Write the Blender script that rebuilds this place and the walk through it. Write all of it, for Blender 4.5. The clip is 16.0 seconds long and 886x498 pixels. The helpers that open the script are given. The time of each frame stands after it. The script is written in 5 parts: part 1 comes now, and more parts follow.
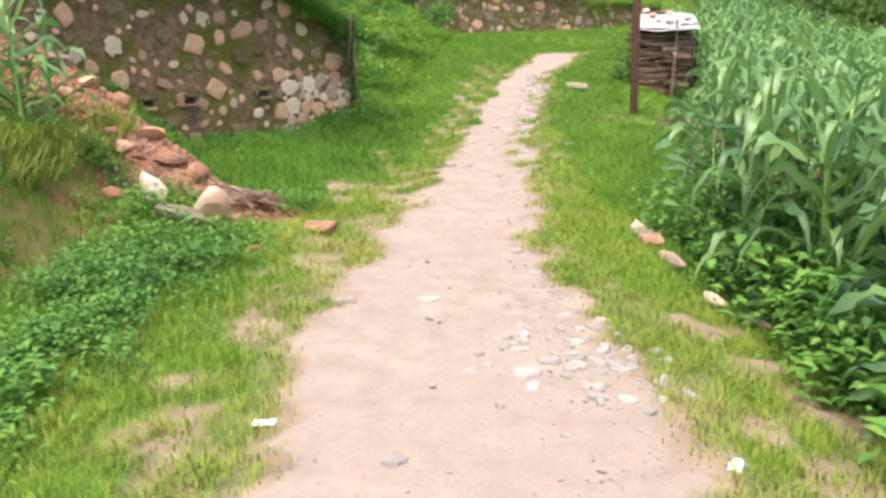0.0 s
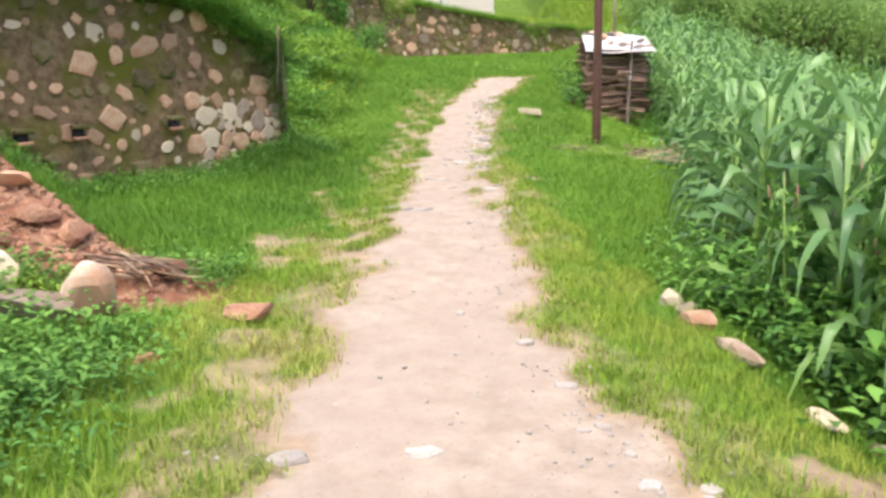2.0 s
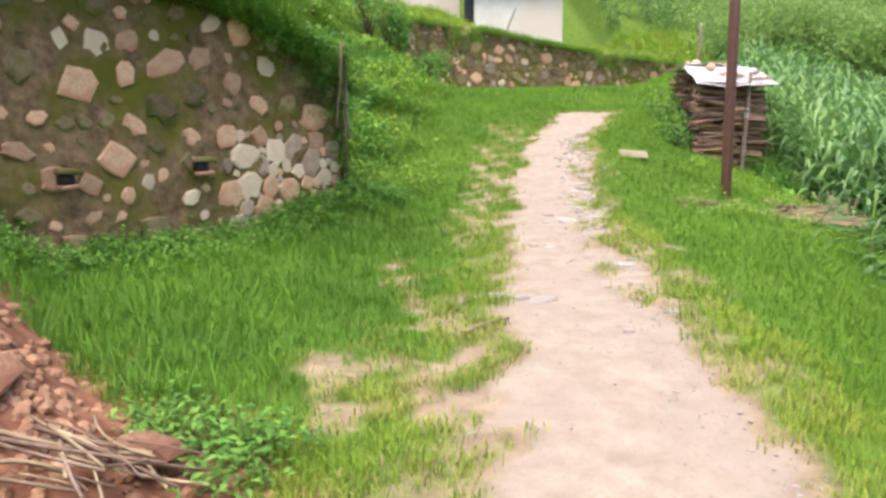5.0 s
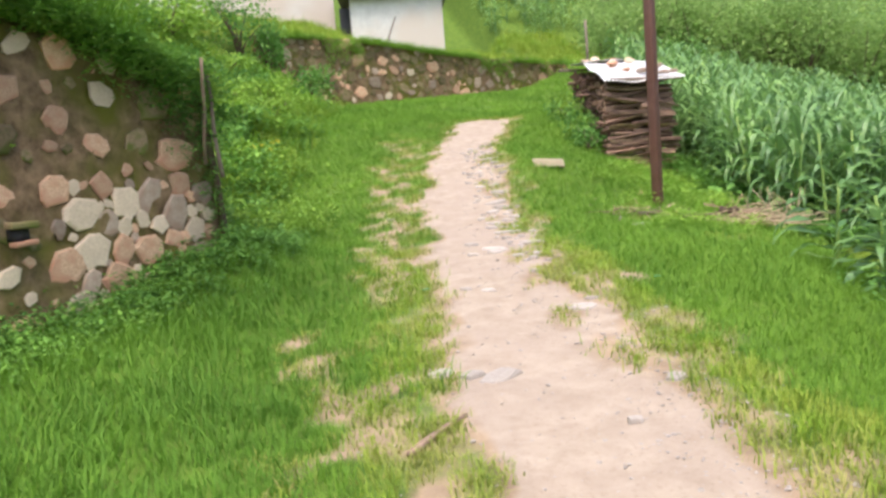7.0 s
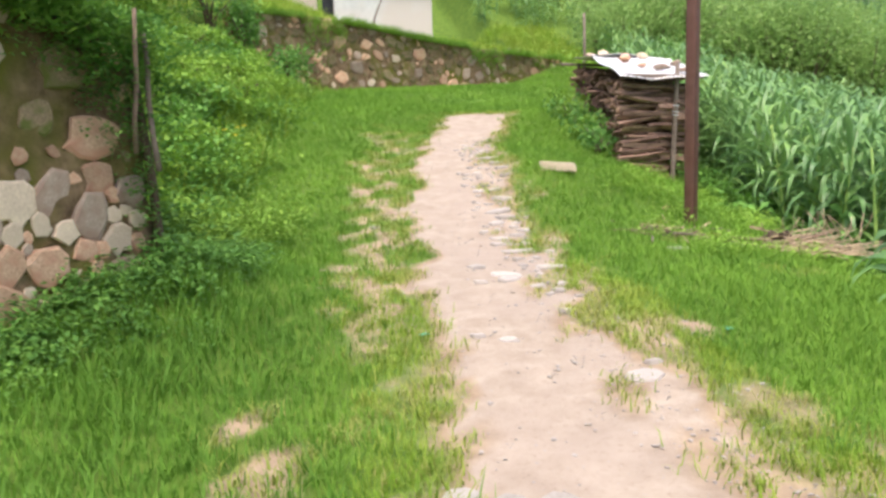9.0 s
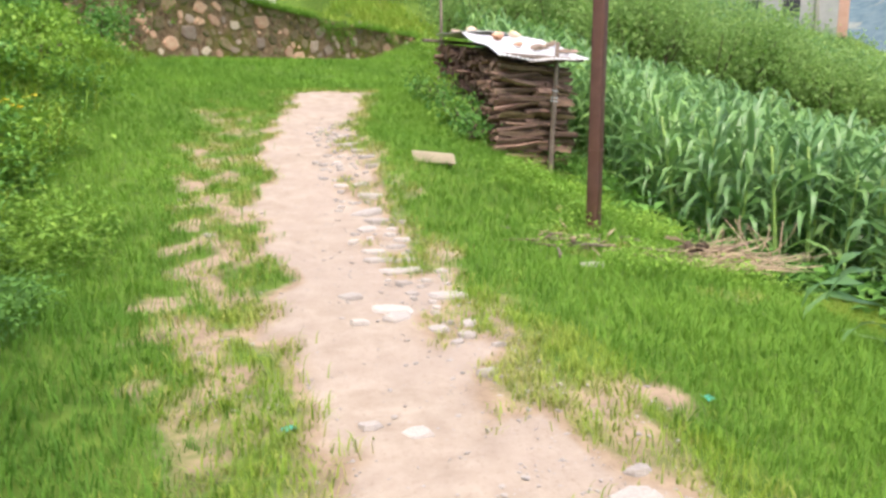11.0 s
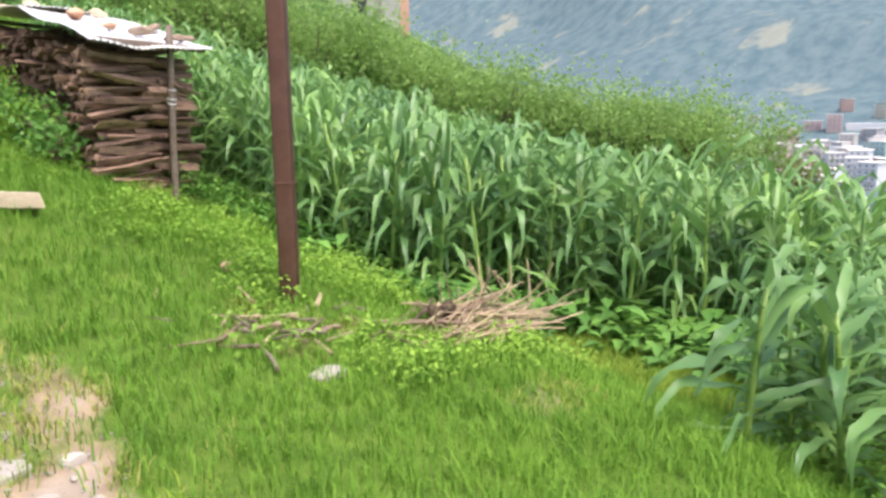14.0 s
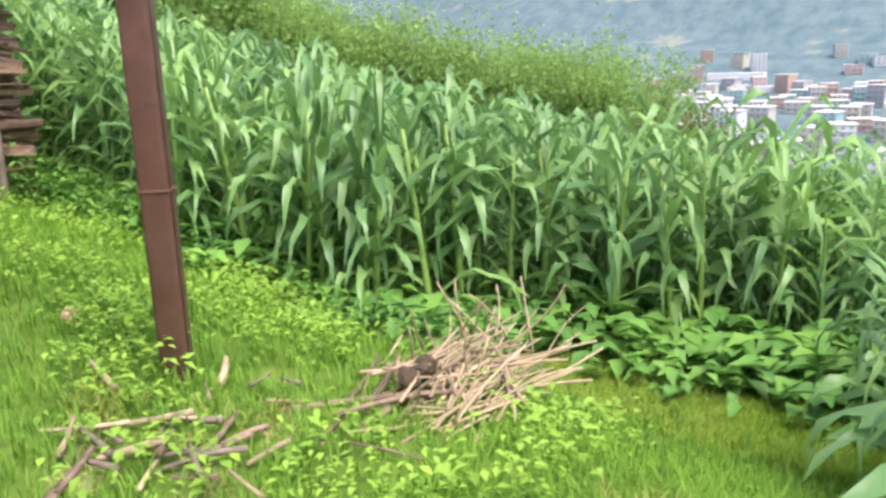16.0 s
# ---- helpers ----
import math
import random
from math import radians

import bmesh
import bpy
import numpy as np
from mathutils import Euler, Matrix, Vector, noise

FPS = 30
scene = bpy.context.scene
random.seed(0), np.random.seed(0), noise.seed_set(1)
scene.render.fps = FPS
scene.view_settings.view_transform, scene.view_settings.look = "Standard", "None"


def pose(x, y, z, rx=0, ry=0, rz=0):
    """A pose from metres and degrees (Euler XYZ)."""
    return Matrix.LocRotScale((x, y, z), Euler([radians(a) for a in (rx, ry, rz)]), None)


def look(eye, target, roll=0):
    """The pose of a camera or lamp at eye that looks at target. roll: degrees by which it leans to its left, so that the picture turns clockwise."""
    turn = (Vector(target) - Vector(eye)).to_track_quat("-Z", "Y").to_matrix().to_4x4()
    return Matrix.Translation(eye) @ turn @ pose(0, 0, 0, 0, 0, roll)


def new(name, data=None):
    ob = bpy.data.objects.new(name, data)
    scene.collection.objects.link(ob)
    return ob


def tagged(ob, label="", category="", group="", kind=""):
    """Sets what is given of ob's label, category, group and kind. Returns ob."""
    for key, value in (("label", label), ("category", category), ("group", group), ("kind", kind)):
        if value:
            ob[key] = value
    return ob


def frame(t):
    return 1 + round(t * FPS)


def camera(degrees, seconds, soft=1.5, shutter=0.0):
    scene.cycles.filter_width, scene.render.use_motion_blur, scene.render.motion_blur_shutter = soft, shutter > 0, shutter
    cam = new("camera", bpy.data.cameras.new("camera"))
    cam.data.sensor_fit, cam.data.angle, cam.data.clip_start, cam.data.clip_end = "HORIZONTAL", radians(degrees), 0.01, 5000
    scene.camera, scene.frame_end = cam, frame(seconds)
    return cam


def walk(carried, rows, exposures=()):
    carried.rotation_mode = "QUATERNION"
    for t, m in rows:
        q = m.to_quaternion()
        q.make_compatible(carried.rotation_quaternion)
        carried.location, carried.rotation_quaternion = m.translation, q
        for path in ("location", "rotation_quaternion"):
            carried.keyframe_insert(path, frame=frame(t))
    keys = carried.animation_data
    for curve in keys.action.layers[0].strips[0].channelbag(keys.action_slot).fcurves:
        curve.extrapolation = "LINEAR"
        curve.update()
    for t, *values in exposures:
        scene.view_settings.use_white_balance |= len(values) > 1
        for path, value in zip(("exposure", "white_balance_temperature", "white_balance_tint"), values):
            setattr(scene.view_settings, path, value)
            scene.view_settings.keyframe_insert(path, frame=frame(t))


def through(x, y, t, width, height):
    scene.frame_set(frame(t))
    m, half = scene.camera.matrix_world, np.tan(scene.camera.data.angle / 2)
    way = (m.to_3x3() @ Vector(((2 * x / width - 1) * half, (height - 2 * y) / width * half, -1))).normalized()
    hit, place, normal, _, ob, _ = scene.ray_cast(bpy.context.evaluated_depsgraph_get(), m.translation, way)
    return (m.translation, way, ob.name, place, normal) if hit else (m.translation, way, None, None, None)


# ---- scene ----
cam = camera(59.1, 16.0, soft=2.9, shutter=0.0)
PATH = [
    (0, (0.968, -4.451, 2.231), (0.902, -2.495, 1.816), -0.9),
    (0.5, (0.905, -3.92, 2.226), (0.886, -1.963, 1.814), -0.9),
    (1, (0.789, -3.421, 2.202), (0.941, -1.461, 1.836), -0.9),
    (1.5, (0.652, -2.991, 2.221), (0.823, -1.031, 1.861), -0.7),
    (2, (0.617, -2.546, 2.25), (0.735, -0.581, 1.894), -1.1),
    (2.5, (0.565, -2.056, 2.243), (0.689, -0.089, 1.902), 1.5),
    (3, (0.54, -1.599, 2.247), (0.635, 0.37, 1.912), 1.6),
    (3.5, (0.503, -1.11, 2.283), (0.479, 0.865, 1.972), 0.6),
    (3.7, (0.453, -0.905, 2.307), (0.428, 1.072, 2.004), 0.4),
    (5.8, (-0.016, 0.839, 2.436), (0.075, 2.821, 2.185), -1.8),
    (6, (0.013, 1.009, 2.472), (0.127, 2.991, 2.225), -6.5),
    (6.5, (0.026, 1.427, 2.462), (0.252, 3.398, 2.21), -5.5),
    (7, (-0.012, 1.825, 2.469), (0.27, 3.789, 2.217), -4.6),
    (7.5, (0.05, 2.242, 2.489), (0.331, 4.205, 2.232), -3.9),
    (8, (0.022, 2.659, 2.491), (0.307, 4.622, 2.238), -3.1),
    (8.2, (0.007, 2.832, 2.504), (0.292, 4.796, 2.253), -2.7),
    (10.3, (0.11, 4.57, 2.537), (0.565, 6.49, 2.21), -0.8),
    (10.5, (0.138, 4.72, 2.562), (0.589, 6.641, 2.233), -0.9),
    (11, (0.188, 5.239, 2.582), (0.924, 7.069, 2.251), 0.1),
    (11.5, (0.281, 5.663, 2.596), (1.103, 7.458, 2.272), 0.5),
    (12, (0.446, 6.103, 2.632), (1.334, 7.864, 2.305), -0.7),
    (12.5, (0.531, 6.565, 2.677), (1.738, 8.123, 2.337), 0.4),
    (13, (0.613, 6.941, 2.675), (1.845, 8.48, 2.339), -0.5),
    (13.5, (0.818, 7.328, 2.671), (2.139, 8.789, 2.325), -2.5),
    (14, (1.008, 7.75, 2.723), (2.557, 8.965, 2.372), -0.8),
    (14.5, (1.356, 8.091, 2.681), (2.959, 9.226, 2.304), -1.0),
    (15, (1.638, 8.394, 2.696), (3.274, 9.473, 2.297), -1.6),
    (15.5, (1.872, 8.787, 2.739), (3.575, 9.752, 2.327), -0.9),
    (16, (2.214, 9.146, 2.721), (3.907, 10.106, 2.26), -1.9),
]
walk(
    cam,
    [(t, look(eye, target, roll)) for t, eye, target, roll in PATH],
    exposures=[(0.0, 1.08, 6350, 13), (3.5, 1.12, 6350, 13), (6.0, 1.04, 6350, 13), (8.2, 1.0, 6350, 13), (10.5, 1.1, 6350, 13), (12.0, 0.97, 6350, 13), (13.5, 0.97, 6350, 13), (14.5, 1.24, 6350, 13), (16.0, 1.3, 6350, 13)],
)

# ---- sky and light: a bright overcast day ----
world = bpy.data.worlds.new("sky")
scene.world = world
world.use_nodes = True
sky = world.node_tree.nodes.new("ShaderNodeTexSky")
sky.sky_type = "NISHITA"
sky.sun_disc = False
sky.sun_elevation, sky.sun_rotation = radians(66), radians(198)
sky.air_density, sky.dust_density, sky.ozone_density = 1.0, 5.0, 0.6
world.node_tree.nodes["Background"].inputs["Strength"].default_value = 0.15
world.node_tree.links.new(sky.outputs["Color"], world.node_tree.nodes["Background"].inputs["Color"])
sun = new("sun", bpy.data.lights.new("sun", "SUN"))
sun.data.energy, sun.data.angle, sun.data.color = 1.15, radians(30), (1.0, 0.96, 0.9)
sun.matrix_world = look((0, 0, 30), (0.2 * 16, 0.6 * 16, 0))

# ---- shape of the ground ----
YP = [-14.0, -6.0, 0.0, 2.5, 4.9, 6.3, 8.3, 10.6, 12.4, 13.5, 16.0, 19.5, 21.5, 25.0, 30.0, 60.0]
ZP = [0.45, 0.72, 0.86, 0.88, 1.09, 1.14, 1.29, 1.48, 1.68, 1.88, 2.4, 3.06, 3.28, 3.66, 4.12, 5.0]
PATH_LEFT = [0.1, 0.2, 0.02, 0.16, 0.46, 0.62, 0.8, 1.06, 1.25, 1.42, 1.95, 3.1, 4.4, 8.0, 13.0, 40.0]
PATH_RIGHT = [2.2, 2.15, 1.76, 1.55, 1.78, 1.93, 2.05, 2.28, 2.55, 2.72, 3.12, 4.42, 6.0, 10.0, 15.0, 42.0]
YG = [-30.0, 3.0, 8.0, 12.4, 16.0, 24.0, 36.0, 50.0, 80.0, 200.0]
ZG = [-0.6, -0.05, 0.25, 0.6, 1.4, 3.3, 6.5, 11.0, 16.0, 30.0]
XV = [60, 120, 250, 300, 450, 600, 800, 1100, 1600, 2500]
ZV = [-8, -26, -46, -43, -33, -21, 12, 110, 330, 420]
# worn places beside the path: x, y, reach across, reach along, how bare
WORN = [
    (-0.16, 6.8, 0.16, 0.35, 0.8), (0.05, 5.8, 0.28, 0.5, 0.8), (-0.42, 4.4, 0.2, 0.5, 0.7), (0.15, 4.3, 0.2, 0.5, 0.85),
    (-0.1, 2.0, 0.28, 0.8, 0.65), (-0.2, 0.9, 0.25, 0.7, 0.6), (-0.33, -0.1, 0.16, 0.3, 0.8), (-0.28, -1.4, 0.2, 0.4, 0.8),
    (2.5, 0.35, 0.2, 0.22, 0.85), (2.6, -0.2, 0.2, 0.2, 0.8), (2.8, -0.65, 0.25, 0.25, 0.9), (2.55, -1.4, 0.3, 0.35, 0.8),
    (1.5, 16.6, 0.3, 0.8, 0.7), (0.9, 12.8, 0.24, 1.0, 0.85), (0.66, 11.2, 0.22, 0.9, 0.85), (0.45, 9.5, 0.22, 0.9, 0.8), (1.15, 14.6, 0.25, 0.8, 0.75),
    (2.5, 8.15, 0.22, 0.2, 0.75), (4.36, 9.67, 0.35, 0.18, 0.45), (3.85, 11.25, 0.25, 0.3, 0.45), (0.3, 8.2, 0.12, 0.5, 0.5), (2.25, 6.6, 0.2, 0.6, 0.6),
]
WALL_END = np.array([-0.96, 9.12])
WALL_WAY = np.array([0.595, 0.803])
WALL_OUT = np.array([0.803, -0.595])


def smooth(a, b, v):
    u = np.clip((v - a) / (b - a), 0, 1)
    return u * u * (3 - 2 * u)


def wave(x, y, k, p=0.0):
    """A cheap smooth noise between about -1 and 1."""
    return (
        np.sin(1.7 * k * x + 0.6 * k * y + 1.3 + p)
        + np.sin(-0.9 * k * x + 1.5 * k * y + 4.1 + 2 * p)
        + np.sin(2.3 * k * x - 1.9 * k * y + 0.7 + 3 * p)
    ) / 3


def path_left(y):
    return np.interp(y, YP, PATH_LEFT)


def path_right(y):
    return np.interp(y, YP, PATH_RIGHT)


def path_z(y):
    return np.interp(y, YP, ZP)


def field_edge(y):
    """x at which the verge ends and the maize field begins."""
    return np.interp(y, [-14, 0, 3, 6, 9, 11.5, 14, 20, 30], [3.0, 3.0, 3.1, 4.0, 5.6, 6.3, 6.5, 7.1, 8.8])


def slide_at(x, y):
    """Distance from the line down which the red earth slid, and how far down that line."""
    f = np.clip(((x + 4.6) * 3.3 - (y - 4.75) * 1.85) / (3.3**2 + 1.85**2), 0, 1)
    return np.hypot(x + 4.6 - 3.3 * f, y - 4.75 + 1.85 * f), f


def on_slide(x, y, reach=0.75):
    r, f = slide_at(x, y)
    return r < reach + 0.5 * (1 - f)


def ground_z(x, y):
    x, y = np.broadcast_arrays(np.asarray(x, float), np.asarray(y, float))
    zp = path_z(y)
    dl, dr = path_left(y) - x, x - path_right(y)
    verge = zp - 0.02 + 0.08 * np.clip(dl - 0.3, 0, 3) - 0.05 * np.clip(dr - 0.4, 0, 2)
    verge = verge + 0.24 * np.exp(-(((x - 3.4) / 0.9) ** 2) - ((y - 14.2) / 1.4) ** 2)
    verge = verge + 0.015 * wave(x, y, 3) * (1 - smooth(-0.6, 0.4, np.minimum(-dl, -dr)) * 0.6)
    # the field, falling to the right and rising ahead
    xf = np.clip(x, -20, 60)
    fall = np.interp(y, [12, 20, 30, 50], [0.2, 0.175, 0.13, 0.05])
    field = -0.111 * (np.minimum(xf, 9) - 8.3) - fall * np.clip(xf - 9, 0, 60) + np.interp(y, YG, ZG)
    e = field_edge(y)
    k = smooth(e - 1.8, e + 0.6, x)
    z = verge * (1 - k) + field * k
    z = z + 0.11 * np.exp(-(((x + 0.5) / 0.5) ** 2) - ((y - 2.0) / 0.8) ** 2) + 0.15 * np.exp(-(((x - 2.6) / 0.4) ** 2) - ((y - 2.2) / 0.9) ** 2)
    # the hollow at the woodpile's front corner
    z = z - 0.2 * np.exp(-(((x - 5.9) / 0.8) ** 2) - ((y - 15.0) / 0.8) ** 2)
    # the retaining wall with the terrace behind it
    s = (x - WALL_END[0]) * WALL_WAY[0] + (y - WALL_END[1]) * WALL_WAY[1]
    u = -((x - WALL_END[0]) * WALL_OUT[0] + (y - WALL_END[1]) * WALL_OUT[1])
    behind = smooth(0.27, 0.5, u) * (1 - smooth(-0.3, 0.0, s))
    z = z + 0.3 * np.exp(-((s + 0.1) / 1.0) ** 2 - ((u + 0.2) / 0.7) ** 2) * (1 - behind)
    # the bank beyond the wall's end
    foot = np.interp(y, [8.6, 9.4, 12, 16, 20, 24, 40], [-1.2, -1.05, -0.85, -0.5, -0.2, 0.5, 4.3])
    v = foot - x
    bank = path_z(y) + 0.2 + 1.85 * smooth(-0.2, 3.4, v) + 0.26 * np.clip(v - 2.4, 0, 25) + 0.16 * wave(x, y, 1.1) + 0.07 * wave(x, y, 3.1)
    kb = smooth(-0.4, 0.5, v) * smooth(9.0, 9.5, y + 0.2 * v)
    z = z * (1 - kb) + np.maximum(z, bank) * kb
    top = 3.55 + 0.2 * np.clip(u, 0, 30) + 0.06 * wave(x, y, 1.3)
    z = np.where(behind > 0, z * (1 - behind) + np.maximum(top, z) * behind, z)
    # the lower terrace and the slide of red earth beside the wall
    t = smooth(-1.9, -2.75, x + 0.15 * wave(x, y, 2)) * (1 - smooth(2.6, 3.6, y)) * smooth(-9, -6, y)
    z = z + t * (0.66 + 0.12 * np.clip(-2.7 - x, 0, 10))
    z = z + 0.3 * np.exp(-(((x + 1.7) / 0.55) ** 2) - ((y - 2.15) / 0.5) ** 2)
    r, f = slide_at(x, y)
    slide = 3.1 - 2.05 * f - 0.75 * np.clip(r - 0.25, 0, 9) + 0.05 * wave(x, y, 5)
    front = smooth(0.3, 0.0, u)
    z = np.where((slide > z) & (u < 0.3), z + (slide - z) * front, z)
    # terrace wall at the head of the path, with the houses' ground above it
    w = (y - 22.6) - 0.62 * np.clip(x + 4, -10, 40)
    kt = smooth(0.25, 0.7, w) * (1 - smooth(9.5, 12, x)) * smooth(-8, -6, x)
    z = z * (1 - kt) + np.maximum(z, np.interp(x, [-4, 0, 2.5, 6, 9.6], [5.92, 5.8, 5.45, 5.3, 5.22]) + np.interp(x, [0, 4], [0.2, 0.13]) * np.clip(w - 0.3, 0, 30)) * kt
    z = z + 0.3 * np.clip(y - 40, 0, 70) * (1 - smooth(22, 45, x))
    z = z + 1.5 * np.exp(-(((x - 29.5) / 5) ** 2) - ((y - 17.5) / 3.5) ** 2)
    # far valley and hills
    kf = smooth(50, 75, x)
    far = np.interp(x, XV, ZV) + np.clip((x - 500) / 900, 0, 1) * (60 * wave(x, y, 0.004) + 25 * wave(x, y, 0.011))
    z = z * (1 - kf) + far * kf
    kl = smooth(60, 200, np.maximum(y, -y)) * (1 - kf)
    return z * (1 - kl) + (z * 0.6 + 4) * kl


def z_at(x, y):
    return float(ground_z(x, y))


def bareness(x, y):
    """1 on the trodden earth of the path, 0 under closed grass."""
    l, r = path_left(y), path_right(y)
    n = 0.16 * wave(x, y, 2.6) + 0.1 * wave(x, y, 7.1, 1.0)
    mid = smooth(-0.22, 0.12, np.minimum(x - l, r - x) + n) * (1 - smooth(19.2, 20.6, y))
    # the stony right edge is half overgrown
    strip_r = smooth(0.55, 0.15, r - x) * smooth(5.5, 7.0, y) * (1 - smooth(15, 17, y))
    mid = mid * (1 - 0.5 * strip_r * smooth(-0.1, 0.5, wave(x, y, 3.7, 0.4)))
    # worn, thinly grown strips on both sides
    left = smooth(0.75, 0.1, l - x + 2 * n) * (0.55 + 0.35 * wave(x, y, 3.3)) * (x < l)
    left = left * np.interp(y, [-6, 3, 6, 10, 14, 18, 24], [0.9, 0.9, 0.75, 0.6, 0.6, 0.5, 0.2])
    right = smooth(np.interp(y, [-4, 2, 5, 20], [1.0, 0.8, 0.45, 0.25]), 0.0, x - r + 2 * n) * (0.55 + 0.4 * wave(x, y, 2.9)) * (x > r)
    spots = np.zeros_like(n)
    for px, py, a, b, k in WORN:
        d = ((x - px) / a) ** 2 + ((y - py) / b) ** 2
        spots = np.maximum(spots, k * smooth(2.2, 0.3, d + 3 * wave(x, y, 6.3, px)))
    return np.clip(np.maximum(np.maximum(mid, left), np.maximum(right, spots)), 0, 1)


# ---- materials ----
def material(name, rough=0.8, spec=0.3):
    m = bpy.data.materials.new(name)
    m.use_nodes = True
    nt = m.node_tree
    b = nt.nodes["Principled BSDF"]
    b.inputs["Roughness"].default_value = rough
    b.inputs["Specular IOR Level"].default_value = spec
    return m, nt, b


def add(nt, kind, **values):
    n = nt.nodes.new(kind)
    for k, v in values.items():
        n.inputs[k.replace("_", " ")].default_value = v
    return n


def ramp(nt, source, stops):
    n = nt.nodes.new("ShaderNodeValToRGB")
    e = n.color_ramp.elements
    while len(e) < len(stops):
        e.new(0.5)
    for el, (p, c) in zip(e, stops):
        el.position, el.color = p, (*c, 1)
    nt.links.new(source, n.inputs[0])
    return n.outputs[0]


def noise_of(nt, scale, detail=4.0, rough=0.6, where="Object"):
    c = nt.nodes.new("ShaderNodeTexCoord")
    n = add(nt, "ShaderNodeTexNoise", Scale=scale, Detail=detail, Roughness=rough)
    nt.links.new(c.outputs[where], n.inputs["Vector"])
    return n.outputs["Fac"]


def mixed(nt, fac, a, b, mode="MIX"):
    n = nt.nodes.new("ShaderNodeMix")
    n.data_type, n.blend_type = "RGBA", mode
    for sock, v in ((n.inputs[0], fac), (n.inputs[6], a), (n.inputs[7], b)):
        if isinstance(v, bpy.types.NodeSocket):
            nt.links.new(v, sock)
        elif isinstance(v, tuple):
            sock.default_value = (*v, 1)
        else:
            sock.default_value = v
    return n.outputs[2]


def bump(nt, b, height, strength, distance):
    n = add(nt, "ShaderNodeBump", Strength=strength, Distance=distance)
    nt.links.new(height, n.inputs["Height"])
    nt.links.new(n.outputs[0], b.inputs["Normal"])


def grainy(name, dark, light, scale, rough=0.85, spec=0.25, relief=0.4, depth=0.01, second=None, by_object=0.0):
    """A two-scale, uneven surface between two colours, with a stain colour in patches."""
    m, nt, b = material(name, rough, spec)
    fine = noise_of(nt, scale, 6.0, 0.65)
    broad = noise_of(nt, scale * 0.13, 3.0, 0.6)
    c = ramp(nt, fine, [(0.3, dark), (0.7, light)])
    if second:
        c = mixed(nt, ramp(nt, broad, [(0.45, (0, 0, 0)), (0.62, (1, 1, 1))]), c, second)
    else:
        c = mixed(nt, 0.35, c, ramp(nt, broad, [(0.3, dark), (0.7, light)]))
    if by_object:
        info = nt.nodes.new("ShaderNodeObjectInfo")
        hsv = add(nt, "ShaderNodeHueSaturation")
        r = nt.nodes.new("ShaderNodeMapRange")
        r.inputs["To Min"].default_value, r.inputs["To Max"].default_value = 1 - by_object, 1 + by_object
        nt.links.new(info.outputs["Random"], r.inputs["Value"])
        nt.links.new(r.outputs[0], hsv.inputs["Value"])
        nt.links.new(c, hsv.inputs["Color"])
        c = hsv.outputs[0]
    nt.links.new(c, b.inputs["Base Color"])
    if relief:
        bump(nt, b, fine, relief, depth)
    return m


def leafy(name, stops, rough=0.5, spec=0.35, through=0.25, by="island", vein=0.0):
    """Foliage: colour varies leaf by leaf; some light passes through."""
    m, nt, b = material(name, rough, spec)
    if by == "island":
        src = nt.nodes.new("ShaderNodeNewGeometry").outputs["Random Per Island"]
    else:
        src = nt.nodes.new("ShaderNodeObjectInfo").outputs["Random"]
    c = ramp(nt, src, stops)
    patch, drift = noise_of(nt, 0.9, 3.0, 0.6), noise_of(nt, 0.35, 2.0, 0.5)
    c = mixed(nt, ramp(nt, patch, [(0.38, (0, 0, 0)), (0.66, (0.5, 0.5, 0.5))]), c, tuple(min(1, 1.25 * v) for v in stops[-1][1]))
    c = mixed(nt, ramp(nt, drift, [(0.42, (0.3, 0.3, 0.3)), (0.58, (0, 0, 0))]), c, tuple(0.9 * v for v in stops[0][1]))
    nt.links.new(c, b.inputs["Base Color"])
    if through:
        tr = nt.nodes.new("ShaderNodeBsdfTranslucent")
        nt.links.new(c, tr.inputs["Color"])
        mix = nt.nodes.new("ShaderNodeMixShader")
        mix.inputs[0].default_value = through
        nt.links.new(b.outputs[0], mix.inputs[1])
        nt.links.new(tr.outputs[0], mix.inputs[2])
        nt.links.new(mix.outputs[0], nt.nodes["Material Output"].inputs["Surface"])
    return m


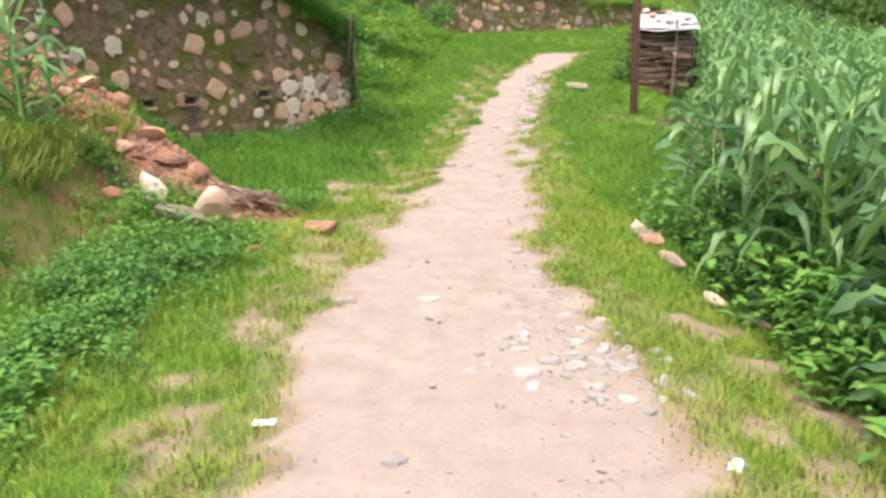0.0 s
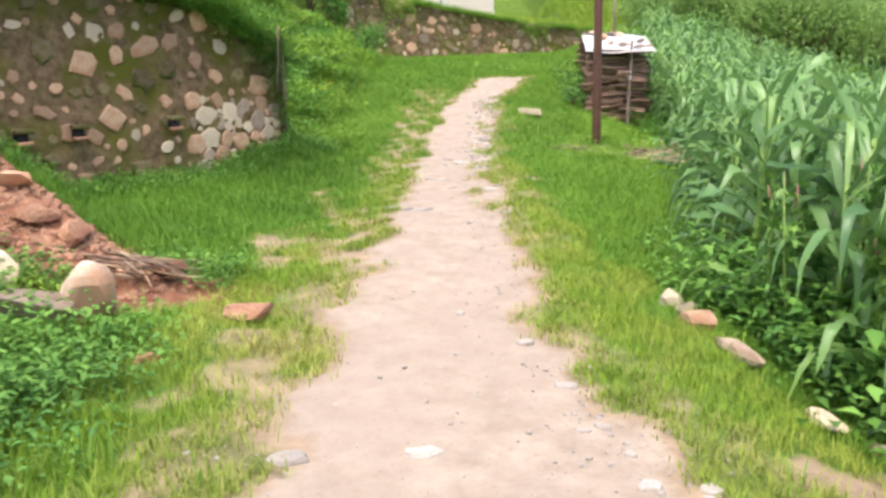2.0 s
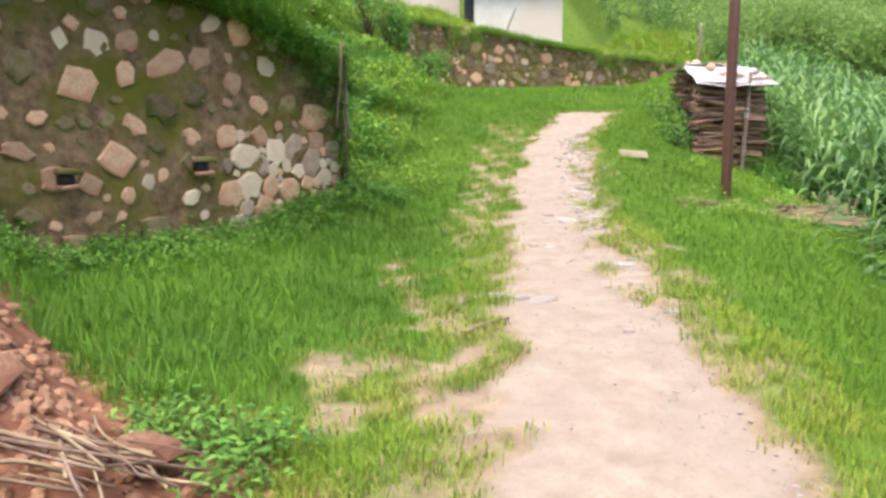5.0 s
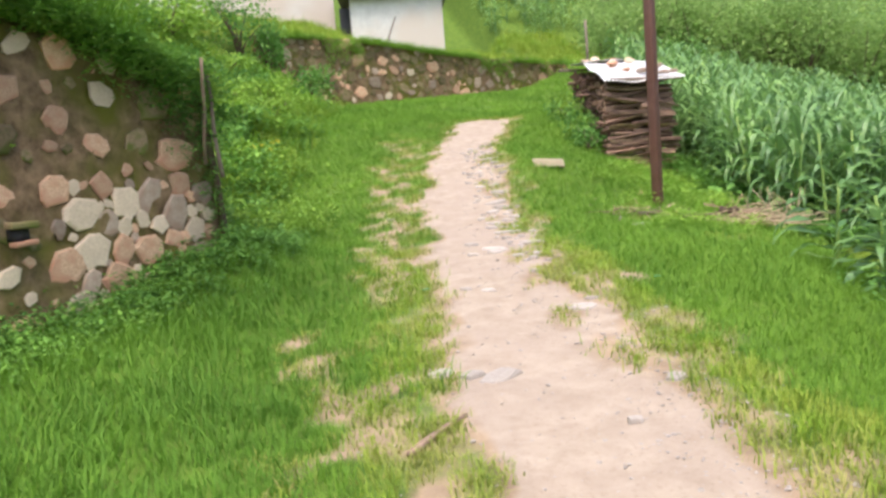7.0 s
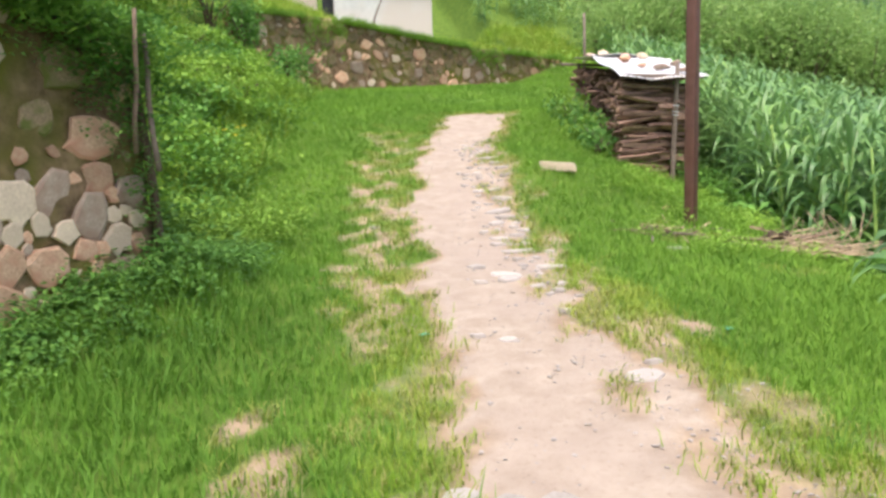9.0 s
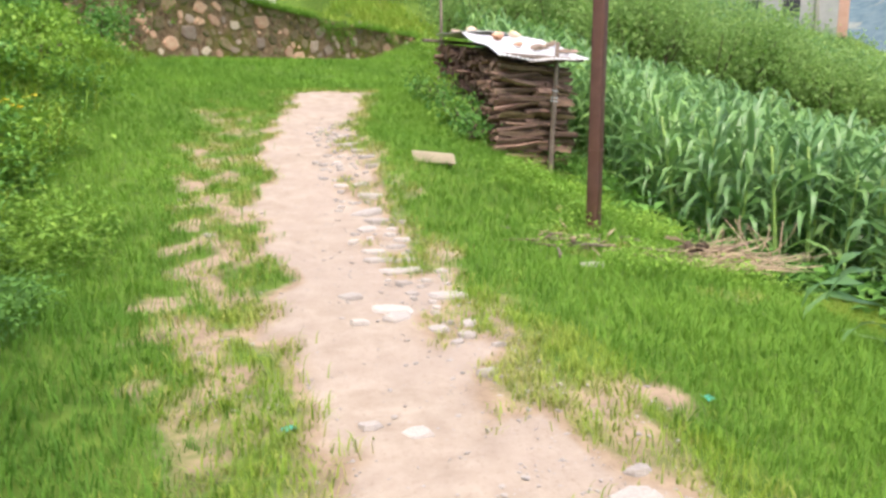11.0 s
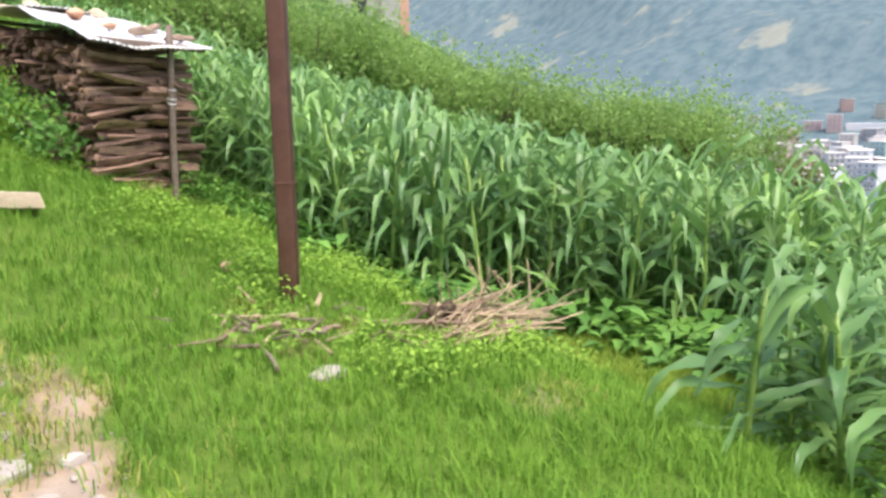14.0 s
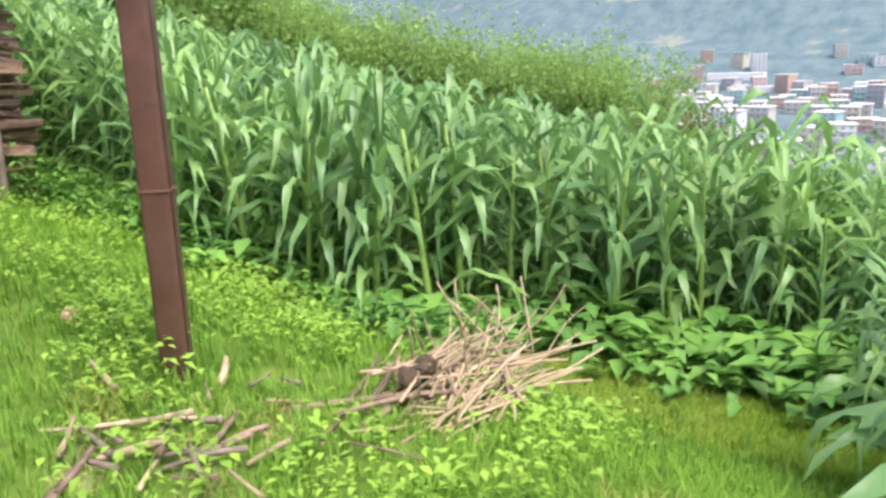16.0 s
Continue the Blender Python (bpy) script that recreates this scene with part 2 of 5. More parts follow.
def ground_material():
    m, nt, b = material("earth_and_turf", 0.95, 0.15)
    fine, mid, broad = noise_of(nt, 38, 6, 0.7), noise_of(nt, 5, 5, 0.65), noise_of(nt, 0.8, 3, 0.6)
    sand = mixed(nt, ramp(nt, mid, [(0.32, (0, 0, 0)), (0.68, (1, 1, 1))]), (0.315, 0.25, 0.19), (0.44, 0.365, 0.285))
    sand = mixed(nt, ramp(nt, broad, [(0.4, (0, 0, 0)), (0.65, (0.7, 0.7, 0.7))]), sand, (0.37, 0.3, 0.24))
    sand = mixed(nt, ramp(nt, fine, [(0.3, (0.45, 0.45, 0.45)), (0.45, (0, 0, 0))]), sand, (0.2, 0.14, 0.1))
    turf = mixed(nt, ramp(nt, mid, [(0.35, (0, 0, 0)), (0.65, (1, 1, 1))]), (0.07, 0.13, 0.018), (0.13, 0.2, 0.03))
    red = mixed(nt, ramp(nt, mid, [(0.35, (0, 0, 0)), (0.7, (1, 1, 1))]), (0.15, 0.06, 0.035), (0.34, 0.17, 0.1))
    bare = nt.nodes.new("ShaderNodeAttribute")
    bare.attribute_name = "bare"
    raw = nt.nodes.new("ShaderNodeAttribute")
    raw.attribute_name = "red_earth"
    ochre = mixed(nt, ramp(nt, mid, [(0.35, (0, 0, 0)), (0.65, (1, 1, 1))]), (0.2, 0.13, 0.07), (0.4, 0.28, 0.16))
    grit = ramp(nt, bare.outputs["Fac"], [(0.25, (0, 0, 0)), (0.5, (0.75, 0.75, 0.75)), (0.85, (0.55, 0.55, 0.55)), (0.99, (0, 0, 0))])
    sand = mixed(nt, grit, sand, ochre)
    broken = mixed(nt, 0.9, bare.outputs["Fac"], mixed(nt, 0.5, fine, mid), "OVERLAY")
    c = mixed(nt, ramp(nt, broken, [(0.3, (0, 0, 0)), (0.75, (1, 1, 1))]), turf, sand)
    c = mixed(nt, raw.outputs["Fac"], c, red)
    nt.links.new(c, b.inputs["Base Color"])
    bump(nt, b, mixed(nt, 0.5, fine, mid), 0.6, 0.02)
    return m


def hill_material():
    """Wooded slopes and terraces, blue-grey haze of moist air painted into their colour."""
    m, nt, b = material("hazed_far_hills", 1.0, 0.0)
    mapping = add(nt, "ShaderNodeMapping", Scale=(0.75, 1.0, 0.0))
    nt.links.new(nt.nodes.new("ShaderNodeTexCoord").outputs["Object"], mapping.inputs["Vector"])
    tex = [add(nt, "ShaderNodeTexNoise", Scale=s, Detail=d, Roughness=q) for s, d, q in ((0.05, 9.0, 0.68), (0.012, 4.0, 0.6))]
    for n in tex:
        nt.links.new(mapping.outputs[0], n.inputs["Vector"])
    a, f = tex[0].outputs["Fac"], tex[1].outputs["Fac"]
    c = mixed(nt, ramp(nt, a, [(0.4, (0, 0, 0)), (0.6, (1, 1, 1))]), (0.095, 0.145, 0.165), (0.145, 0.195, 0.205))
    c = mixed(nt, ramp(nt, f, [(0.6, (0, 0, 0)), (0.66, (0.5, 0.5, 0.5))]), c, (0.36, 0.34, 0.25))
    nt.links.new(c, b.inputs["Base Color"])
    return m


GROUND = ground_material()
HILLS = hill_material()
GRASS = leafy("grass_blade", [(0.0, (0.18, 0.33, 0.03)), (0.5, (0.24, 0.4, 0.035)), (0.9, (0.31, 0.44, 0.045)), (1.0, (0.45, 0.44, 0.11))], 0.6, 0.2, 0.35)
MID_GRASS = leafy("green_grass_blade", [(0.0, (0.12, 0.255, 0.03)), (0.5, (0.155, 0.315, 0.036)), (1.0, (0.22, 0.38, 0.046))], 0.6, 0.2, 0.35)
DEEP_GRASS = leafy("lush_grass_blade", [(0.0, (0.1, 0.225, 0.028)), (0.6, (0.13, 0.285, 0.035)), (1.0, (0.185, 0.35, 0.04))], 0.6, 0.2, 0.35)
DRY_GRASS = leafy("yellowing_grass", [(0.0, (0.16, 0.28, 0.03)), (0.6, (0.3, 0.4, 0.05)), (1.0, (0.45, 0.38, 0.16))], 0.7, 0.15, 0.3)
WEED = leafy("weed_leaf", [(0.0, (0.07, 0.18, 0.04)), (0.5, (0.12, 0.29, 0.05)), (1.0, (0.22, 0.41, 0.07))], 0.55, 0.3, 0.25)
BRIGHT_WEED = leafy("bright_weed_leaf", [(0.0, (0.13, 0.26, 0.03)), (0.5, (0.21, 0.39, 0.045)), (1.0, (0.33, 0.5, 0.07))], 0.55, 0.3, 0.3)
BUSH = leafy("bush_leaf", [(0.0, (0.2, 0.33, 0.09)), (0.5, (0.3, 0.46, 0.13)), (1.0, (0.4, 0.55, 0.18))], 0.6, 0.25, 0.5)
BROWN_BUSH = leafy("olive_bush_leaf", [(0.0, (0.12, 0.14, 0.05)), (0.5, (0.2, 0.22, 0.08)), (1.0, (0.28, 0.3, 0.11))], 0.6, 0.25, 0.4)
MAIZE = leafy("maize_leaf", [(0.0, (0.1, 0.215, 0.08)), (0.5, (0.16, 0.325, 0.105)), (0.85, (0.235, 0.42, 0.135)), (1.0, (0.32, 0.5, 0.13))], 0.38, 0.55, 0.32)
MAIZE_ONE = leafy("maize_leaf_blade", [(0.0, (0.1, 0.215, 0.08)), (0.5, (0.16, 0.325, 0.105)), (0.85, (0.235, 0.42, 0.135)), (1.0, (0.32, 0.5, 0.13))], 0.38, 0.55, 0.32, "object")
STALK = grainy("maize_stalk", (0.14, 0.26, 0.05), (0.3, 0.42, 0.1), 20, 0.5, 0.4, 0.1, 0.002)
MORTAR = grainy("mossy_mortar", (0.09, 0.06, 0.032), (0.31, 0.21, 0.12), 9, 0.95, 0.15, 0.9, 0.03, (0.12, 0.12, 0.02))
STONE = grainy("tan_wall_stone", (0.42, 0.25, 0.15), (0.7, 0.48, 0.32), 14, 0.85, 0.25, 0.5, 0.01, (0.5, 0.27, 0.17), 0.3)
PALE_STONE = grainy("pale_wall_stone", (0.5, 0.39, 0.27), (0.74, 0.61, 0.45), 14, 0.85, 0.25, 0.5, 0.01, None, 0.2)
GREY_STONE = grainy("grey_wall_stone", (0.28, 0.21, 0.155), (0.48, 0.38, 0.29), 14, 0.88, 0.25, 0.5, 0.01, (0.32, 0.22, 0.16), 0.3)
MOSSY_STONE = grainy("mossy_wall_stone", (0.14, 0.11, 0.06), (0.3, 0.22, 0.13), 14, 0.92, 0.2, 0.5, 0.01, (0.11, 0.12, 0.03), 0.35)
BOULDER = grainy("streaked_boulder", (0.4, 0.28, 0.19), (0.72, 0.6, 0.47), 5, 0.85, 0.25, 0.5, 0.01, (0.46, 0.27, 0.17))
FLAG = grainy("pale_path_stone", (0.33, 0.29, 0.25), (0.5, 0.45, 0.4), 16, 0.8, 0.3, 0.4, 0.006, None, 0.2)
RED_STONE = grainy("red_brown_rock", (0.2, 0.1, 0.06), (0.5, 0.29, 0.18), 9, 0.88, 0.25, 0.7, 0.02, (0.3, 0.14, 0.085), 0.25)
WOOD = grainy("split_firewood", (0.17, 0.095, 0.065), (0.52, 0.34, 0.24), 18, 0.9, 0.2, 0.6, 0.006, (0.16, 0.1, 0.075), 0.45)
POST_WOOD = grainy("weathered_post", (0.12, 0.09, 0.07), (0.3, 0.24, 0.19), 22, 0.9, 0.2, 0.5, 0.005)
STRAW = grainy("dry_stalk", (0.3, 0.22, 0.13), (0.54, 0.42, 0.28), 14, 0.85, 0.2, 0.2, 0.003, None, 0.3)
TWIG = grainy("grey_brown_twig", (0.13, 0.085, 0.06), (0.32, 0.23, 0.17), 20, 0.9, 0.2, 0.4, 0.004, None, 0.3)
RUST = grainy("brown_painted_steel", (0.1, 0.045, 0.033), (0.17, 0.085, 0.065), 7, 0.5, 0.45, 0.15, 0.002, (0.13, 0.055, 0.035))
SHEET = grainy("weathered_zinc_sheet", (0.5, 0.5, 0.5), (0.8, 0.79, 0.77), 6, 0.5, 0.5, 0.1, 0.002, (0.62, 0.57, 0.52))
PLASTER = grainy("white_plaster", (0.62, 0.6, 0.57), (0.8, 0.78, 0.75), 3, 0.9, 0.2, 0.15, 0.004, (0.68, 0.6, 0.53))
STAINED = grainy("stained_render", (0.58, 0.55, 0.52), (0.78, 0.75, 0.72), 2, 0.9, 0.2, 0.15, 0.004, (0.62, 0.53, 0.46))
CONCRETE = grainy("bare_concrete", (0.33, 0.32, 0.31), (0.5, 0.48, 0.46), 1.2, 0.92, 0.2, 0.2, 0.01)
PINK = grainy("salmon_paint", (0.55, 0.3, 0.22), (0.68, 0.42, 0.33), 1.5, 0.85, 0.25, 0.1, 0.005)
# distant town windows: their grey is lightened to paint in the valley haze
TOWN_GLASS = grainy("haze_lightened_window", (0.24, 0.25, 0.27), (0.33, 0.33, 0.35), 4, 0.5, 0.3, 0)
DARK = grainy("dark_opening", (0.02, 0.02, 0.022), (0.05, 0.05, 0.055), 4, 0.6, 0.3, 0)
ROOF_DARK = grainy("dark_roof_edge", (0.07, 0.06, 0.055), (0.14, 0.12, 0.11), 5, 0.8, 0.3, 0.2)
BARK = grainy("bark", (0.07, 0.05, 0.035), (0.18, 0.13, 0.09), 12, 0.95, 0.15, 0.7, 0.02)
WHITE_SCRAP = grainy("pale_plastic_scrap", (0.7, 0.7, 0.7), (0.85, 0.85, 0.84), 10, 0.4, 0.5, 0.1)
GREEN_SCRAP = grainy("green_plastic_scrap", (0.05, 0.33, 0.2), (0.1, 0.45, 0.28), 10, 0.4, 0.5, 0.1)
CABLE = grainy("pale_cable", (0.5, 0.5, 0.5), (0.65, 0.65, 0.65), 5, 0.6, 0.3, 0)
RED_FLOWER = grainy("dull_red_flower", (0.26, 0.13, 0.1), (0.42, 0.24, 0.18), 30, 0.8, 0.2, 0.3, 0.004)
YELLOW = leafy("yellow_petal", [(0.0, (0.7, 0.5, 0.02)), (1.0, (0.85, 0.65, 0.05))], 0.6, 0.2, 0.2)


# ---- mesh helpers ----
rng = np.random.default_rng(7)


def mesh_of(name, verts, faces, mat, shade=True):
    """A mesh from an array of places and an array of equal-sided faces (or a list of such arrays)."""
    me = bpy.data.meshes.new(name)
    groups = faces if isinstance(faces, list) else [faces]
    groups = [np.asarray(g, np.int32) for g in groups if len(g)]
    loops = np.concatenate([g.ravel() for g in groups])
    sizes = np.concatenate([np.full(len(g), g.shape[1], np.int32) for g in groups])
    me.vertices.add(len(verts))
    me.vertices.foreach_set("co", np.asarray(verts, np.float32).ravel())
    me.loops.add(len(loops))
    me.loops.foreach_set("vertex_index", loops)
    me.polygons.add(len(sizes))
    me.polygons.foreach_set("loop_start", np.concatenate([[0], np.cumsum(sizes)[:-1]]).astype(np.int32))
    me.polygons.foreach_set("loop_total", sizes)
    me.polygons.foreach_set("use_smooth", np.full(len(sizes), shade))
    me.materials.append(mat)
    me.update(calc_edges=True)
    me.validate()
    return me


def part(name, data, mat, parent=None, label="", m=None, shade=True):
    """Links a bmesh (or a mesh) as one object, under a thing or a part."""
    if isinstance(data, bmesh.types.BMesh):
        me = bpy.data.meshes.new(name)
        data.to_mesh(me)
        data.free()
        me.materials.append(mat)
        me.polygons.foreach_set("use_smooth", np.full(len(me.polygons), shade))
        data = me
    ob = new(name, data)
    if parent:
        ob.parent = parent
    if m is not None:
        ob.matrix_basis = m
    if label:
        ob["label"] = label
    return ob


def thing(name, m, label, category, group="", kind=""):
    ob = new(name)
    ob.empty_display_size = 0.1
    ob.matrix_basis = m
    return tagged(ob, label, category, group, kind)


def add_box(bm, m, size, bevel=0.0):
    out = bmesh.ops.create_cube(bm, size=1, matrix=m @ Matrix.Diagonal((*size, 1)))
    if bevel:
        edges = {e for v in out["verts"] for e in v.link_edges}
        bmesh.ops.bevel(bm, geom=list(edges), offset=bevel, segments=2, affect="EDGES", profile=0.6)
    return bm


def boxed(m, size, bevel=0.0):
    return add_box(bmesh.new(), m, size, bevel)


def tube(points, radii, sides=7, cap=True):
    """Places and quads of a bent, tapering round bar through some points."""
    P = np.asarray(points, float)
    T = np.gradient(P, axis=0)
    T /= np.linalg.norm(T, axis=1)[:, None] + 1e-9
    up = np.array([0.31, 0.17, 0.93]) if abs(T[:, 2]).mean() < 0.8 else np.array([1.0, 0.2, 0.0])
    A = np.cross(T, up)
    A /= np.linalg.norm(A, axis=1)[:, None]
    B = np.cross(T, A)
    a = np.linspace(0, 2 * np.pi, sides, endpoint=False)
    R = np.asarray(radii, float)[:, None, None]
    V = P[:, None] + R * (np.cos(a)[None, :, None] * A[:, None] + np.sin(a)[None, :, None] * B[:, None])
    n, i, j = len(P), np.arange(len(P) - 1)[:, None], np.arange(sides)[None]
    F = np.stack([i * sides + j, i * sides + (j + 1) % sides, (i + 1) * sides + (j + 1) % sides, (i + 1) * sides + j], -1).reshape(-1, 4)
    V = V.reshape(-1, 3)
    faces = [F]
    if cap:
        k = np.arange(sides)
        V = np.concatenate([V, P[:1], P[-1:]])
        c0, c1 = len(V) - 2, len(V) - 1
        faces.append(np.concatenate([np.stack([np.full(sides, c0), (k + 1) % sides, k], -1), np.stack([np.full(sides, c1), (n - 1) * sides + k, (n - 1) * sides + (k + 1) % sides], -1)]))
    return V, faces


def joined(pieces):
    """One array of places and grouped faces from several (places, [faces]) pairs."""
    V, groups, n = [], {}, 0
    for v, faces in pieces:
        for f in faces if isinstance(faces, list) else [faces]:
            groups.setdefault(np.asarray(f).shape[1], []).append(np.asarray(f) + n)
        V.append(v)
        n += len(v)
    return np.concatenate(V), [np.concatenate(g) for g in groups.values()]


def scattered(name, templates, at, yaw, size, mat, lean=None, label="", category="", shade=True):
    """One object of kind stuff: many copies of small templates."""
    at, yaw, size = np.asarray(at, float), np.asarray(yaw, float), np.asarray(size, float)
    which = rng.integers(0, len(templates), len(at))
    V, groups, n = [], {}, 0
    for k, (tv, tf) in enumerate(templates):
        some = np.flatnonzero(which == k)
        if not len(some):
            continue
        c, s = np.cos(yaw[some])[:, None], np.sin(yaw[some])[:, None]
        p = tv[None] * size[some][:, None, None]
        q = np.stack([c * p[..., 0] - s * p[..., 1], s * p[..., 0] + c * p[..., 1], p[..., 2]], -1)
        if lean is not None:
            q[..., :2] += lean[some][:, None, :] * q[..., 2:3]
        V.append((q + at[some][:, None]).reshape(-1, 3))
        for f in tf if isinstance(tf, list) else [tf]:
            f = np.asarray(f)
            groups.setdefault(f.shape[1], []).append((f[None] + (np.arange(len(some)) * len(tv))[:, None, None] + n).reshape(-1, f.shape[1]))
        n += len(some) * len(tv)
    me = mesh_of(name, np.concatenate(V), [np.concatenate(g) for g in groups.values()], mat, shade)
    return tagged(new(name, me), label, category, kind="stuff")


def strip(line, widths, side, fold=0.0):
    """A leaf blade along a line, three places across, folded at the midrib."""
    P, w = np.asarray(line, float), np.asarray(widths, float)[:, None]
    S = np.asarray(side, float)
    S = S if S.ndim == 2 else np.repeat(S[None], len(P), 0)
    lift = np.array([0, 0, fold])
    V = np.stack([P - S * w + lift * w, P, P + S * w + lift * w], 1).reshape(-1, 3)
    F = []
    for i in range(len(P) - 1):
        a, b = 3 * i, 3 * i + 3
        F += [(a, a + 1, b + 1, b), (a + 1, a + 2, b + 2, b + 1)]
    return V, np.array(F)


# ---- the ground ----
def spaced(*runs):
    out = []
    for a, b, step in runs:
        out += list(np.arange(a, b, step))
    return np.array(out)


def build_ground():
    xs = spaced((-1500, -100, 140), (-100, -24, 8), (-24, -7, 0.5), (-7, 9.5, 0.13), (9.5, 30, 0.5), (30, 80, 2), (80, 300, 14), (300, 2600, 45))
    ys = spaced((-1500, -100, 140), (-100, -16, 7), (-16, -6, 0.5), (-6, 22, 0.13), (22, 40, 0.4), (40, 90, 2), (90, 300, 15), (300, 2400, 60))
    X, Y = np.meshgrid(xs, ys)
    Z = ground_z(X, Y)
    near = (X > -7) & (X < 9.5) & (Y > -6) & (Y < 22)
    bare = bareness(X, Y) * (X > -12) * (X < 16) * (Y > -16) * (Y < 40)
    Z = Z + near * bare * 0.012 * (wave(X, Y, 11, 0.5) + wave(X, Y, 19, 1.5))
    u = -((X - WALL_END[0]) * WALL_OUT[0] + (Y - WALL_END[1]) * WALL_OUT[1])
    red = (smooth(0.35, 0.0, slide_at(X, Y)[0] - 0.75 - 0.5 * (1 - slide_at(X, Y)[1]) + 0.15 * wave(X, Y, 4)) * (u < 0.4)) + smooth(0.5, 0.2, np.abs(X + 2.25)) * (Y < 2.6) * (Y > -2) * (0.6 + 0.4 * wave(X, Y, 2.1))
    nx, ny = len(xs), len(ys)
    i, j = np.meshgrid(np.arange(nx - 1), np.arange(ny - 1))
    F = np.stack([j * nx + i, j * nx + i + 1, (j + 1) * nx + i + 1, (j + 1) * nx + i], -1).reshape(-1, 4)
    me = mesh_of("ground", np.stack([X, Y, Z], -1).reshape(-1, 3), F, GROUND)
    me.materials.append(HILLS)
    # faces beyond x = 62 take the hill colour with haze mixed in
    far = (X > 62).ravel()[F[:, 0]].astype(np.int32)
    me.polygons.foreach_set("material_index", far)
    for name, v in (("bare", bare), ("red_earth", np.clip(red, 0, 1))):
        me.attributes.new(name, "FLOAT", "POINT").data.foreach_set("value", v.ravel().astype(np.float32))
    tagged(new("ground", me), "hillside ground with a trodden sandy path between grassy verges", "ground", kind="structure")


build_ground()


# ---- rounded, uneven stones ----
def stone_mesh(name, mat, seed, flat=1.0, block=0.0, detail=2, cut=0.27):
    """A worn stone about 1 across, lying on z = 0 downwards by a third."""
    r = np.random.default_rng(seed)
    bm = bmesh.new()
    if block:
        bmesh.ops.create_cube(bm, size=1)
        for v in bm.verts:
            v.co += Vector(r.normal(0, 0.09, 3))
        bmesh.ops.bevel(bm, geom=list(bm.edges), offset=block, segments=2, affect="EDGES", profile=0.5)
    else:
        bmesh.ops.create_icosphere(bm, subdivisions=detail, radius=0.5)
        cuts = [Vector(r.normal(0, 1, 3)).normalized() for _ in range(9)]
        for v in bm.verts:
            for c in cuts:
                over = v.co.dot(c) - cut
                if over > 0:
                    v.co -= c * over * 0.97
    shift = Vector(r.uniform(-9, 9, 3))
    for v in bm.verts:
        v.co *= 1 + 0.12 * noise.noise(v.co * 2.3 + shift)
        v.co.z *= flat
    me = bpy.data.meshes.new(name)
    bm.to_mesh(me)
    bm.free()
    me.materials.append(mat)
    me.polygons.foreach_set("use_smooth", np.zeros(len(me.polygons), bool))
    return me


def wall_stone_mesh(name, mat, seed):
    """A stone face about 1 across, bulging from a wall in +y; 30 or so triangles."""
    r = np.random.default_rng(seed)
    n = int(r.integers(7, 12))
    a = np.sort(np.linspace(0, 2 * np.pi, n, endpoint=False) + r.uniform(-0.25, 0.25, n))
    rad = 0.5 * r.uniform(0.75, 1.15, n)
    ring = np.stack([np.cos(a) * rad, np.zeros(n), np.sin(a) * rad], -1)
    inner = ring * 0.86 + np.array([0, 0.2, 0]) + r.normal(0, 0.02, (n, 3))
    V = np.concatenate([ring + [0, -0.4, 0], ring + [0, 0.06, 0], inner, [[0, 0.24, 0]]])
    k = np.arange(n)
    q = np.concatenate([np.stack([o + k, o + (k + 1) % n, o + n + (k + 1) % n, o + n + k], -1) for o in (0, n)])
    t = np.stack([2 * n + k, 2 * n + (k + 1) % n, np.full(n, 3 * n)], -1)
    return mesh_of(name, V, [q[:, ::-1], t[:, ::-1]], mat, False)


